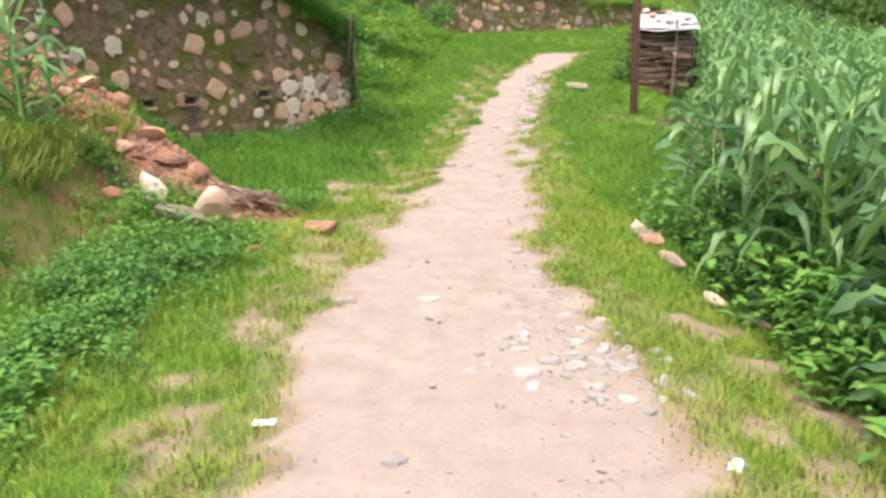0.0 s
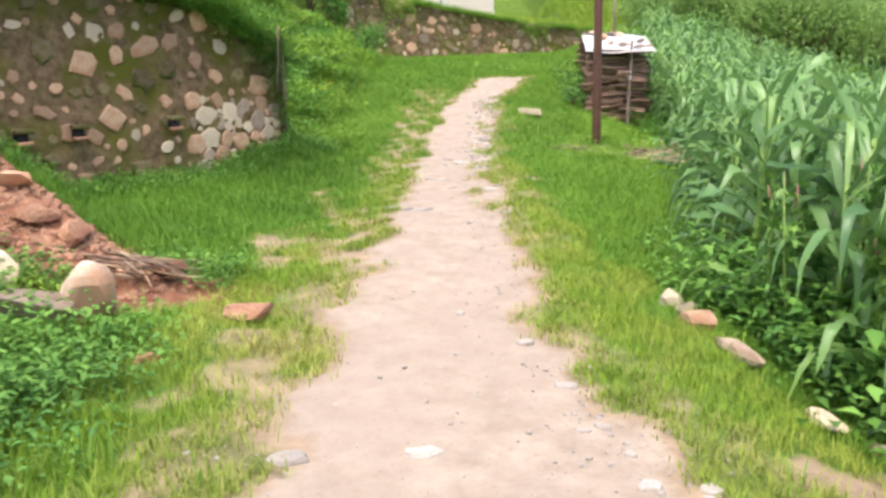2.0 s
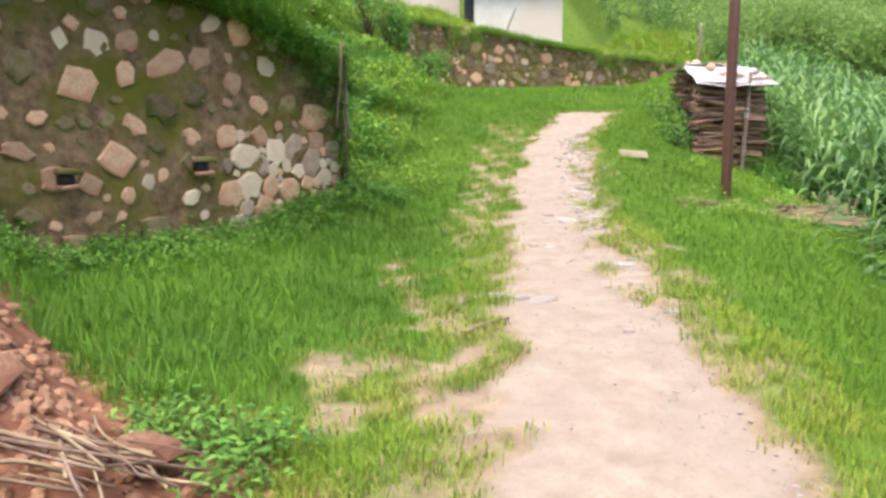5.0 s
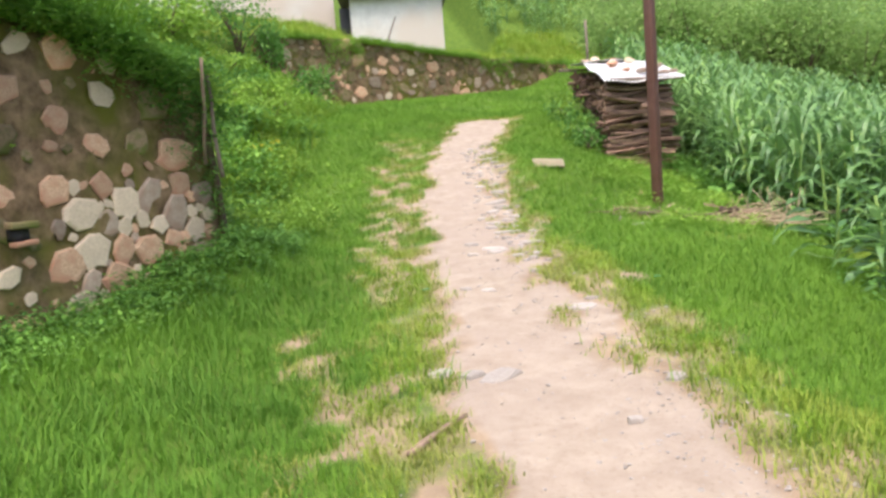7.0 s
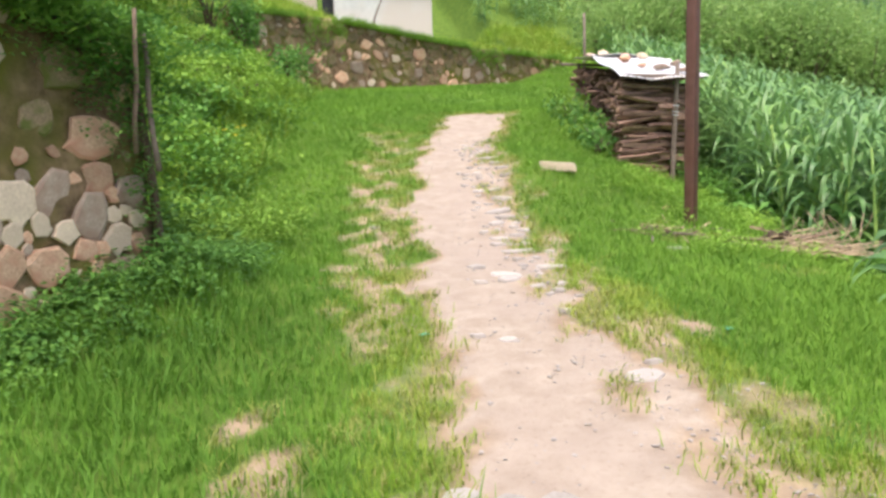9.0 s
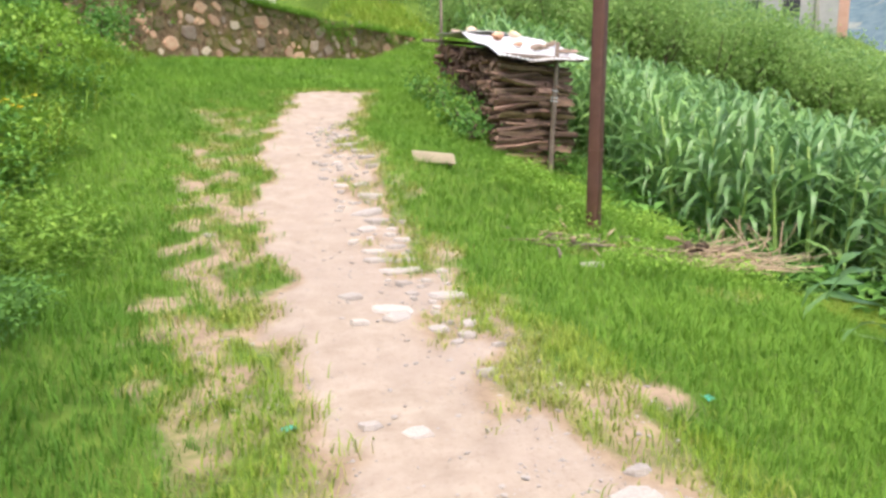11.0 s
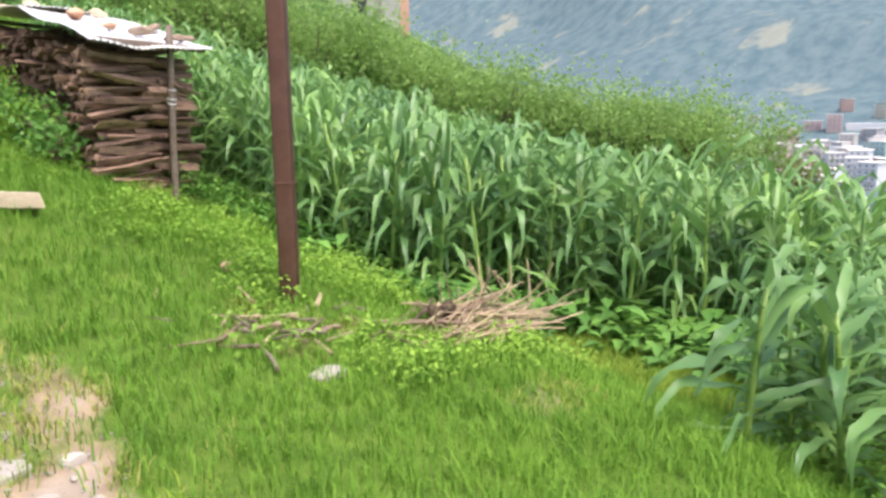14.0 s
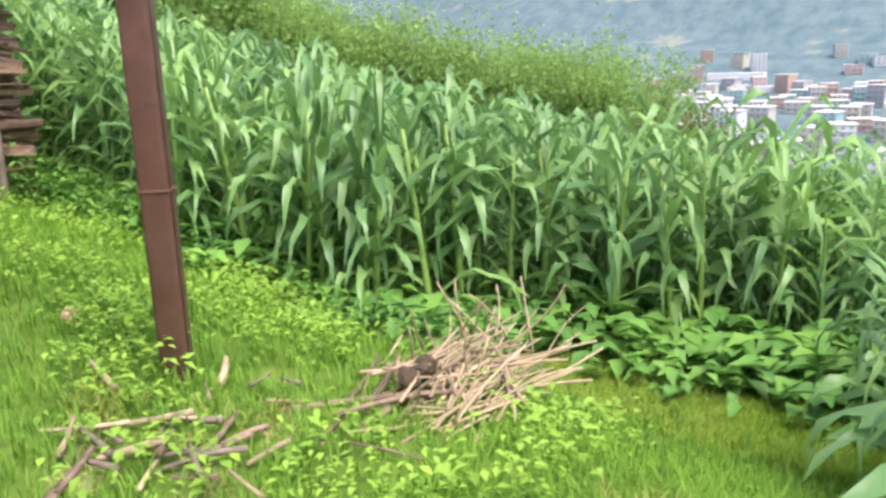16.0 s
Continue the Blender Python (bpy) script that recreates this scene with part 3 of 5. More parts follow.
def build_wall(name, label, ends, heights, feet, tall, stones, limit, kinds, seed, batter=0.06, tight=lambda u, z: 1.15, dense=None):
    """A rubble wall between two plan points: uneven mortar core, with stones set proud of it."""
    r = np.random.default_rng(seed)
    a, b = np.array(ends[0]), np.array(ends[1])
    long = np.linalg.norm(b - a)
    way = (b - a) / long
    out = np.array([way[1], -way[0]])
    turn = Matrix(((way[0], out[0], 0), (way[1], out[1], 0), (0, 0, 1))).to_4x4()
    nx, nz = int(long / 0.12) + 1, int(tall / 0.12) + 1
    U, W = np.meshgrid(np.linspace(0, long, nx), np.linspace(0, 1, nz))
    low = np.interp(U, np.linspace(0, long, len(feet)), feet) - 0.35
    high = np.interp(U, np.linspace(0, long, len(heights)), heights)
    Zw = low + (high - low) * W
    bumpy = 0.03 * wave(U, Zw, 6) + 0.02 * wave(U, Zw, 15, 2)
    O = bumpy - batter * (Zw - low)
    P = a[None, None] + U[..., None] * way + O[..., None] * out
    front = np.concatenate([P, Zw[..., None]], -1).reshape(-1, 3)
    Pb = a[None, None] + U[..., None] * way + (np.full_like(U, -0.62))[..., None] * out
    back = np.concatenate([Pb, Zw[..., None]], -1).reshape(-1, 3)
    i, j = np.meshgrid(np.arange(nx - 1), np.arange(nz - 1))
    F = np.stack([j * nx + i, j * nx + i + 1, (j + 1) * nx + i + 1, (j + 1) * nx + i], -1).reshape(-1, 4)
    n = nx * nz
    rim = np.concatenate([np.arange(nx), np.arange(1, nz) * nx + nx - 1, (nz - 1) * nx + np.arange(nx - 2, -1, -1), np.arange(nz - 2, 0, -1) * nx])
    nxt = np.roll(rim, -1)
    side = np.stack([rim, rim + n, nxt + n, nxt], -1)
    core = mesh_of(name, np.concatenate([front, back]), np.concatenate([F, F[:, ::-1] + n, side]), MORTAR)
    wall = tagged(new(name, core), label, "wall", kind="structure")
    meshes = {k: [wall_stone_mesh("stone", m, seed * 50 + q) for q in range(12)] for k, m in (("t", STONE), ("p", PALE_STONE), ("g", GREY_STONE), ("m", MOSSY_STONE))}
    placed, made = [], 0
    for size, tries in stones:
        for _ in range(tries):
            if made >= limit:
                break
            u, w = r.uniform(0.1, long - 0.1), r.uniform(0.02, 0.97)
            if dense and r.random() < 0.45:
                u, w = r.uniform(*dense), r.uniform(0.0, 0.48)
            lo, hi = np.interp(u, np.linspace(0, long, len(feet)), feet), np.interp(u, np.linspace(0, long, len(heights)), heights)
            z = lo + (hi - lo) * w
            sx, sz = size * r.uniform(0.8, 1.5), size * r.uniform(0.75, 1.25)
            rad = (sx + sz) / 4
            if any((u - p) ** 2 + (z - q) ** 2 < (rad + s) ** 2 * tight(u, z) for p, q, s in placed):
                continue
            placed.append((u, z, rad))
            kind = kinds(u, z, r)
            off = -batter * (z - lo + 0.35) + 0.012
            x, y = a + u * way + off * out
            ob = new("stone", meshes[kind][int(r.integers(0, 12))])
            ob.parent = wall
            ob.matrix_basis = Matrix.Translation((x, y, z)) @ turn @ pose(0, 0, 0, 0, r.uniform(-35, 35), 0) @ Matrix.Diagonal((sx, 0.22 * size, sz, 1))
            made += 1
    return wall


# ---- maize ----
def maize_leaf(r, z0, azimuth, length, up, width):
    """A long arching blade from the stalk."""
    n = 8
    t = np.linspace(0, 1, n)
    out = np.array([np.cos(azimuth), np.sin(azimuth), 0])
    drop = up * t - (0.38 + up * 0.7) * t**2.5
    reach = np.sin(np.minimum(1.2 * t, 1.4) * 1.12) * 0.72
    side = np.array([-out[1], out[0], 0])
    P = length * (reach[:, None] * out + drop[:, None] * np.array([0, 0, 0.8])) + length * 0.1 * (t**2)[:, None] * side * r.normal(0, 1)
    P[:, 2] += z0
    w = width * np.array([0.55, 0.85, 1.0, 1.0, 0.92, 0.75, 0.45, 0.04])
    twist = r.normal(0, 0.5) * t + r.normal(0, 0.15)
    S = np.cos(twist)[:, None] * side + np.sin(twist)[:, None] * np.array([0, 0, 1])
    V, F = strip(P, w, S, 0.35)
    V[::3, 2] += 0.018 * np.sin(14 * t + r.uniform(0, 6))
    V[2::3, 2] += 0.018 * np.sin(13 * t + r.uniform(0, 6))
    return V, F


def maize_parts(seed, tall):
    """The stalk and the single leaves of one plant."""
    r = np.random.default_rng(seed)
    bend = r.normal(0, 0.035, 2)
    zs = np.linspace(0, tall * 0.86, 6)
    line = np.stack([bend[0] * zs**1.5, bend[1] * zs**1.5, zs], -1)
    stalk = tube(line, np.linspace(0.017, 0.008, 6), 6)
    turn, leaves = r.uniform(0, 6.28), []
    n = 15
    for k in range(n):
        f = k / (n - 1)
        z0 = tall * (0.14 + 0.72 * f)
        az = turn + np.pi * k + r.normal(0, 0.38)
        length = tall * (0.33 + 0.2 * np.sin(np.pi * (0.15 + 0.8 * f))) * r.uniform(0.85, 1.15)
        up = 0.75 + 0.75 * f + r.normal(0, 0.12) + (0.5 if f > 0.85 else 0)
        V, F = maize_leaf(r, z0, az, length, up, 0.015 + 0.01 * np.sin(np.pi * f))
        V[:, :2] += bend * z0**1.5
        leaves.append((V, F))
    return stalk, leaves


def build_maize():
    pairs = [maize_parts(100 + k, 1.0) for k in range(7)]
    spots, r = [], np.random.default_rng(5)
    for y in np.arange(-3.5, 62, 0.36):
        row = 0.5 * (y > 20) + 0.37
        for x in np.arange(0, 60, row):
            px, py = field_edge(y) + 0.25 + x + r.normal(0, 0.1), y + r.normal(0, 0.12)
            if px > 46 or (22 < y < 40 and px < 9 + 0.25 * (y - 22)):
                continue
            if 4.4 < px < 7.1 and 14.7 < py < 22:
                continue
            # the mown gap beside the brushwood
            if 8.95 < py < 11.3 and px < 7.7 + 0.5 * (11 - py):
                continue
            if 11.3 <= py < 12.4 and px < 7.6 - 1.1 * (py - 11.3):
                continue
            if 7.0 < py <= 8.95 and px < 5.6:
                continue
            # hedge across the slope
            h = py - (24 - 0.85 * (px - 22))
            if px > 12 and -1.8 < h < 3.6:
                continue
            if px > 33 and h < 0:
                continue
            d = np.hypot(px - 2.5, py - 9.5) if py > 6 else np.hypot(px - 1.0, py - 2)
            if d > 14 and r.random() < min(0.55, (d - 14) / 22):
                continue
            spots.append((d, px, py))
    spots += [(0.1, 4.98, 8.88), (0.2, 5.5, 8.6), (0.3, 5.2, 8.45), (0.4, 5.75, 8.75), (0.5, 5.05, 8.1), (0.6, 5.6, 8.15)]
    spots.sort()
    # plants near enough to tell leaf from leaf
    label = "tall green maize plant with arching leaves, rooted in the field"
    leaf_meshes = [[mesh_of("leaf", v, f, MAIZE_ONE) for v, f in leaves] for _, leaves in pairs]
    stalk_meshes = [mesh_of("stalk", *s, STALK) for s, _ in pairs]
    crown_meshes = [mesh_of("foliage", *joined(leaves), MAIZE) for _, leaves in pairs]
    for n, (d, x, y) in enumerate(spots[:300]):
        k = int(r.integers(0, 7))
        tall = r.uniform(1.5, 1.95) * (0.66 if n < 6 else 0.68 if 6.5 < y < 9 and x < 9 else 1)
        full = tall * (1.45 if n < 6 else 1)
        m = pose(x, y, z_at(x, y) - 0.03, r.normal(0, 3), r.normal(0, 3), r.uniform(0, 360)) @ Matrix.Diagonal((full, full, tall, 1))
        plant = thing("maize_plant", m, label, "maize", "maize in the field")
        part("stalk", stalk_meshes[k], None, plant)
        if n < 70:
            for me in leaf_meshes[k]:
                part("leaf", me, None, plant)
        else:
            part("foliage", crown_meshes[k], None, plant)
    # the rest of the field
    rest = np.array(spots[300:])
    lots = []
    for stalk, leaves in pairs:
        slim = [(v.reshape(-1, 3, 3)[[0, 2, 4, 6, 7]].reshape(-1, 3), np.array([q for i in range(4) for q in ((3 * i, 3 * i + 1, 3 * i + 4, 3 * i + 3), (3 * i + 1, 3 * i + 2, 3 * i + 5, 3 * i + 4))])) for v, f in leaves]
        lots.append(joined(slim + [tube(np.stack([[0, 0, 0], [0, 0, 0.45], [0, 0, 0.86]]).astype(float), [0.018, 0.014, 0.006], 4, False)]))
    at = np.stack([rest[:, 1], rest[:, 2], ground_z(rest[:, 1], rest[:, 2]) - 0.03], -1)
    scattered("maize_field", lots, at, r.uniform(0, 6.28, len(at)), r.uniform(1.45, 1.95, len(at)) * np.interp(at[:, 0], [11, 15], [1.0, 0.78]) * np.where((at[:, 1] < 9) & (at[:, 1] > 4), 0.8, 1.0), MAIZE, r.normal(0, 0.05, (len(at), 2)), "field of tall green maize on the slope", "maize")
    # the left terrace, whose leaves hang into the start of the walk
    for x, y in ((-2.95, 2.4), (-3.2, 2.75), (-2.95, 2.95), (-3.45, 2.4), (-3.5, 3.1), (-3.75, 2.75)):
        k = int(r.integers(0, 7))
        m = pose(x, y, z_at(x, y) - 0.03, 0, 0, r.uniform(0, 360)) @ Matrix.Diagonal((1.3, 1.3, 1.3, 1))
        plant = thing("maize_plant", m, "young maize plant with broad leaves on the earth terrace", "maize", "maize on the terrace")
        part("stalk", stalk_meshes[k], None, plant)
        for me in leaf_meshes[k]:
            part("leaf", me, None, plant)


# ---- grass and weeds ----
def tuft(seed, blades, tall, spread, width, droop=0.5):
    r = np.random.default_rng(seed)
    V, Q, T = [], [], []
    for k in range(blades):
        a, h = r.uniform(0, 6.28), tall * r.uniform(0.55, 1.15)
        o = np.array([*r.normal(0, spread, 2), 0])
        d = np.array([np.cos(a), np.sin(a), 0])
        s = np.array([-d[1], d[0], 0]) * width * r.uniform(0.7, 1.3)
        l = droop * r.uniform(0.3, 1.3) * h
        n = len(V)
        V += [o - s, o + s, o + d * l * 0.35 + [0, 0, h * 0.62] - s * 0.8, o + d * l * 0.35 + [0, 0, h * 0.62] + s * 0.8, o + d * l + [0, 0, h * (0.95 - 0.25 * r.random())]]
        Q.append((n, n + 1, n + 3, n + 2))
        T.append((n + 2, n + 3, n + 4))
    return np.array(V), [np.array(Q), np.array(T)]


def sprig(seed, leaves, tall, spread, size):
    """A weed: broad, pointed leaves at all heights, each folded along its midrib."""
    r = np.random.default_rng(seed)
    V, Q = [], []
    for k in range(leaves):
        h = tall * r.uniform(0.15, 1.0)
        a, tilt = r.uniform(0, 6.28), r.uniform(-0.5, 0.5)
        d = np.array([np.cos(a) * np.cos(tilt), np.sin(a) * np.cos(tilt), np.sin(tilt)])
        s = np.cross(d, [0, 0, 1.0])
        s /= np.linalg.norm(s)
        o = np.array([*r.normal(0, spread, 2), h]) + d * 0.02
        l = size * r.uniform(0.6, 1.3)
        n = len(V)
        up = np.array([0, 0, 0.12 * l])
        V += [o, o + d * l * 0.45 + s * l * 0.28 + up, o + d * l - up, o + d * l * 0.45 - s * l * 0.28 + up]
        Q += [(n, n + 1, n + 2), (n, n + 2, n + 3)]
    return np.array(V), [np.array(Q)]


def sown(n, x0, x1, y0, y1, keep, r):
    x, y = r.uniform(x0, x1, n), r.uniform(y0, y1, n)
    ok = r.random(n) < keep(x, y)
    x, y = x[ok], y[ok]
    return np.stack([x, y, ground_z(x, y) - 0.01], -1)


def wall_side(x, y):
    return -((x - WALL_END[0]) * WALL_OUT[0] + (y - WALL_END[1]) * WALL_OUT[1])


def build_grass():
    r = np.random.default_rng(11)
    tufts = [tuft(k, 9, 0.12, 0.055, 0.0034, 0.7) for k in range(8)]
    tall = [tuft(20 + k, 11, 0.22, 0.055, 0.0036, 0.8) for k in range(8)]
    dry = [tuft(40 + k, 10, 0.1, 0.06, 0.0042, 0.9) for k in range(6)]

    def in_front(x, y):
        u = wall_side(x, y)
        slide = on_slide(x, y, 0.65)
        return ((u < 0.02) | (y > 9.2)) & ~slide

    def turf(x, y):
        b = bareness(x, y)
        g = np.maximum(np.clip(1 - 1.25 * b, 0.0, 1) ** 1.3, 0.1 * (b < 0.9))
        return g * in_front(x, y) * (x < np.where((y > 8.9) & (y < 11.2), 7.8, field_edge(y) + 0.3))

    near = sown(66000, -3.2, 6.6, -3.0, 10, lambda x, y: turf(x, y) * np.where(np.hypot(x - 1, y - 2) < 4, 1, 0.85), r)
    far_off = np.maximum(path_left(near[:, 1]) - near[:, 0], near[:, 0] - path_right(near[:, 1]))
    fresh = far_off + 0.25 * wave(near[:, 0], near[:, 1], 2.4) > np.interp(near[:, 1], [-1, 3, 5, 7], [1.2, 0.9, 0.55, 0.4])
    shady = fresh & (near[:, 0] < path_left(near[:, 1]) - 0.7) & (near[:, 1] > 2.5)
    fresh = fresh & ~shady
    for some, mat, label in ((fresh, MID_GRASS, "short fresh green grass along both verges"), (~fresh & ~shady, GRASS, "short yellow-green grass at the path's edges"), (shady, DEEP_GRASS, "short deep green grass between wall and path")):
        some = near[some]
        scattered("grass", tufts, some, r.uniform(0, 6.28, len(some)), r.uniform(0.4, 0.95, len(some)), mat, None, label, "grass")
    gap = sown(5000, 6.3, 8.1, 8.9, 11.4, lambda x, y: np.ones_like(x), r)
    scattered("grass", tufts, gap, r.uniform(0, 6.28, len(gap)), r.uniform(0.5, 1.0, len(gap)), GRASS, None, "short green grass in the gap beside the maize", "grass")
    mid = sown(26000, -1.5, 7.5, 10, 22, turf, r)
    scattered("grass", tufts, mid, r.uniform(0, 6.28, len(mid)), r.uniform(0.5, 1.15, len(mid)), MID_GRASS, None, "green grass verge on the rising slope", "grass")
    head = sown(9000, -1.5, 10, 20, 31, lambda x, y: ((y - 22.6) - 0.62 * (x + 4) < 0.1) * np.clip(1 - bareness(x, y), 0, 1), r)
    scattered("grass", tufts, head, r.uniform(0, 6.28, len(head)), r.uniform(0.8, 1.6, len(head)), MID_GRASS, None, "green grass before the terrace wall", "grass")
    lush = sown(12000, -3, 5, -1, 10.4, lambda x, y: turf(x, y) * np.clip(smooth(0.7, 1.6, x - path_right(y)) * (y > 4) + smooth(0.9, 1.8, path_left(y) - x) * (y > 3) + 0.05, 0, 1) * (0.45 + 0.55 * (wave(x, y, 1.8) > 0)), r)
    left = lush[:, 0] < 0.6
    deep = lush[left]
    scattered("long_grass", tall, deep, r.uniform(0, 6.28, len(deep)), r.uniform(0.5, 1.1, len(deep)), DEEP_GRASS, r.normal(0, 0.2, (len(deep), 2)), "deep green long grass between wall and path", "grass")
    lush = lush[~left]
    scattered("long_grass", tall, lush, r.uniform(0, 6.28, len(lush)), r.uniform(0.45, 0.95, len(lush)), MID_GRASS, r.normal(0, 0.2, (len(lush), 2)), "long lush grass beside the path", "grass")
    thin = sown(42000, -1.5, 4.8, -4, 20, lambda x, y: np.clip(4 * bareness(x, y) * (1 - bareness(x, y)), 0, 1) ** 1.5 * (wave(x, y, 5, 1) > -0.25) * in_front(x, y), r)
    scattered("yellowing_grass", dry, thin, r.uniform(0, 6.28, len(thin)), r.uniform(0.4, 1.0, len(thin)), DRY_GRASS, None, "sparse yellow-green tufts on worn earth", "grass")


def build_weeds():
    r = np.random.default_rng(12)
    low = [sprig(60 + k, 16, 0.22, 0.07, 0.055) for k in range(8)]
    big = [sprig(80 + k, 26, 0.45, 0.14, 0.085) for k in range(8)]
    broad = [sprig(100 + k, 9, 0.3, 0.16, 0.2) for k in range(6)]
    tufts = [tuft(120 + k, 10, 0.3, 0.06, 0.006, 0.9) for k in range(8)]
    # the verge at the start and below the slide
    a = sown(6000, -4.2, -0.2, -3.5, 3.6, lambda x, y: smooth(0.55, 1.3, path_left(y) - x) * (wave(x, y, 1.7, 3) > -0.35) * ~on_slide(x, y, 0.5) * (1 - 0.9 * ((np.abs(x + 2.25) < 0.45) & (y > -0.6) & (y < 2.4))), r)
    half = wave(a[:, 0], a[:, 1], 2.0, 1.0) > 0.35
    scattered("weeds", low, a[half], r.uniform(0, 6.28, half.sum()), r.uniform(0.4, 0.95, half.sum()), BRIGHT_WEED, None, "pale green small-leaved weeds beside the path", "weeds")
    a = a[~half]
    scattered("weeds", low, a, r.uniform(0, 6.28, len(a)), r.uniform(0.5, 1.2, len(a)), WEED, None, "low leafy green weeds below the earth bank", "weeds")
    a2 = sown(2400, -4.5, -2.5, -2, 3.6, lambda x, y: np.ones_like(x) * 0.8, r)
    scattered("bank_grass", tufts, a2, r.uniform(0, 6.28, len(a2)), r.uniform(0.6, 1.2, len(a2)), DRY_GRASS, r.normal(0.1, 0.2, (len(a2), 2)), "yellow-green grass overhanging the red earth bank", "grass")
    # along the foot of the wall
    b = sown(6500, -4.5, -0.3, 4.5, 9.9, lambda x, y: np.exp(-((wall_side(x, y) + 0.3) / 0.34) ** 2) * ~on_slide(x, y, 0.5), r)
    scattered("weeds", low, b, r.uniform(0, 6.28, len(b)), r.uniform(0.5, 1.05, len(b)), WEED, None, "dark green weeds along the foot of the wall", "weeds")
    # the overgrown bank beyond the wall, bright above and dark below
    def on_bank(x, y):
        foot = np.interp(y, [8.6, 9.4, 12, 16, 20, 24, 40], [-0.95, -0.75, -0.5, -0.15, 0.2, 0.9, 4.5])
        return smooth(-0.1, 0.6, foot - x) * (y > 9.0 - 0.2 * (foot - x)) * ((wall_side(x, y) > 0.3) | (y > 9.3))

    c = sown(13000, -8, 1.5, 8.8, 22.5, lambda x, y: on_bank(x, y) * 0.9, r)
    pick = wave(c[:, 0], c[:, 1], 1.5, 1.0) + 0.5 * r.normal(0, 1, len(c)) * 0.5 > -0.1
    for some, mat, label in ((pick, BRIGHT_WEED, "bright green undergrowth covering the bank"), (~pick, WEED, "dark leafy undergrowth on the bank")):
        scattered("undergrowth", big, c[some], r.uniform(0, 6.28, some.sum()), r.uniform(0.45, 1.2, some.sum()) * np.where(wave(c[some, 0], c[some, 1], 1.1) > 0.1, 1.0, 0.65), mat, None, label, "undergrowth")
    d = sown(2500, -9, 2.5, 8.8, 22.5, on_bank, r)
    scattered("bank_grass", tufts, d, r.uniform(0, 6.28, len(d)), r.uniform(0.8, 1.6, len(d)), GRASS, r.normal(0, 0.2, (len(d), 2)), "long green grass between the shrubs of the bank", "grass")
    # terrace above the retaining wall and what hangs over its edge
    e = sown(4200, -9, 0, 2, 12, lambda x, y: smooth(0.1, 0.5, wall_side(x, y)) * (wall_side(x, y) < 4.5), r)
    scattered("terrace_undergrowth", big, e, r.uniform(0, 6.28, len(e)), r.uniform(0.4, 0.9, len(e)), BRIGHT_WEED, None, "green undergrowth on the terrace above the wall", "undergrowth")
    n = 3000
    s, hang = r.uniform(-6.5, 0.1, n), np.abs(r.normal(0, 1, n))
    deep = np.interp(s, [-6.5, -4, -1.4, -0.85, -0.4, 0.1], [0.03, 0.03, 0.04, 0.2, 0.55, 0.7]) * (1 + 0.5 * wave(s, s * 0.3, 2.2))
    z = np.interp(s, [-2.5, -1.5, 0], [3.8, 3.65, 3.3]) - np.clip(hang * deep, 0, 1.5) + 0.1
    off = r.uniform(-0.12, 0.1, n) + 0.02
    base = WALL_END + s[:, None] * WALL_WAY + off[:, None] * WALL_OUT
    hanging = np.concatenate([base, z[:, None] - 0.15], -1)
    scattered("hanging_creeper", low, hanging, r.uniform(0, 6.28, n), r.uniform(0.5, 1.0, n), WEED, None, "dark green creeper hanging over the wall's top edge", "creeper")
    n = 3600
    s, u = r.uniform(-6, 0.4, n), r.uniform(0.16, 1.5, n)
    base = WALL_END + s[:, None] * WALL_WAY - u[:, None] * WALL_OUT
    crest = np.concatenate([base, np.maximum(ground_z(base[:, 0], base[:, 1]), np.interp(s, [-2.5, -1.5, 0], [3.6, 3.5, 3.1]))[:, None] - 0.04], -1)
    for q, mat, label in ((0, WEED, "dark leafy creeper massed on the wall's crest"), (1, BRIGHT_WEED, "light leafy weeds on the wall's crest")):
        some = crest[q::2] if q else crest[::2]
        scattered("crest_growth", low, some, r.uniform(0, 6.28, len(some)), r.uniform(0.6, 1.3, len(some)), mat, None, label, "undergrowth")
    n = 1500
    f = r.random(n)
    wall = np.array([-1.4, 24.21]) + f[:, None] * np.array([11.0, 6.82])
    wall = wall + (r.uniform(-0.3, 0.12, n))[:, None] * np.array([0.527, -0.85])
    fringe = np.concatenate([wall, np.interp(f, [0, 0.25, 0.5, 0.75, 1], [6.0, 5.95, 5.62, 5.42, 5.34])[:, None] - 0.08 - 0.35 * np.abs(r.normal(0, 1, n))[:, None] * (wave(11 * f, f, 1.5)[:, None] > 0.2)], -1)
    scattered("wall_fringe", tufts, fringe, r.uniform(0, 6.28, n), r.uniform(0.4, 1.0, n), MID_GRASS, r.normal(0, 0.2, (n, 2)), "green grass and creeper hanging over the terrace wall", "grass")
    n = 900
    s = r.uniform(-7.5, -0.8, n)
    base = WALL_END + s[:, None] * WALL_WAY - r.uniform(0.12, 0.45, n)[:, None] * WALL_OUT
    top = np.concatenate([base, np.interp(s, [-2.5, -1.5, 0], [3.75, 3.62, 3.3])[:, None] - 0.02], -1)
    scattered("overhanging_grass", tufts, top, r.uniform(0, 6.28, n), r.uniform(0.8, 1.7, n), DEEP_GRASS, r.normal(0, 0.25, (n, 2)) + 0.35 * WALL_OUT, "long green grass bending over the top of the wall", "grass")
    # field margin: beans, pumpkin leaves and weeds under the maize
    f = sown(5000, 2.8, 9, -2, 22, lambda x, y: np.exp(-((x - field_edge(y) - 0.15) / 0.45) ** 2) * ~((x > 4.6) & (x < 7.6) & (y > 14.6)) * ~((y > 8.9) & (y < 11.0)), r)
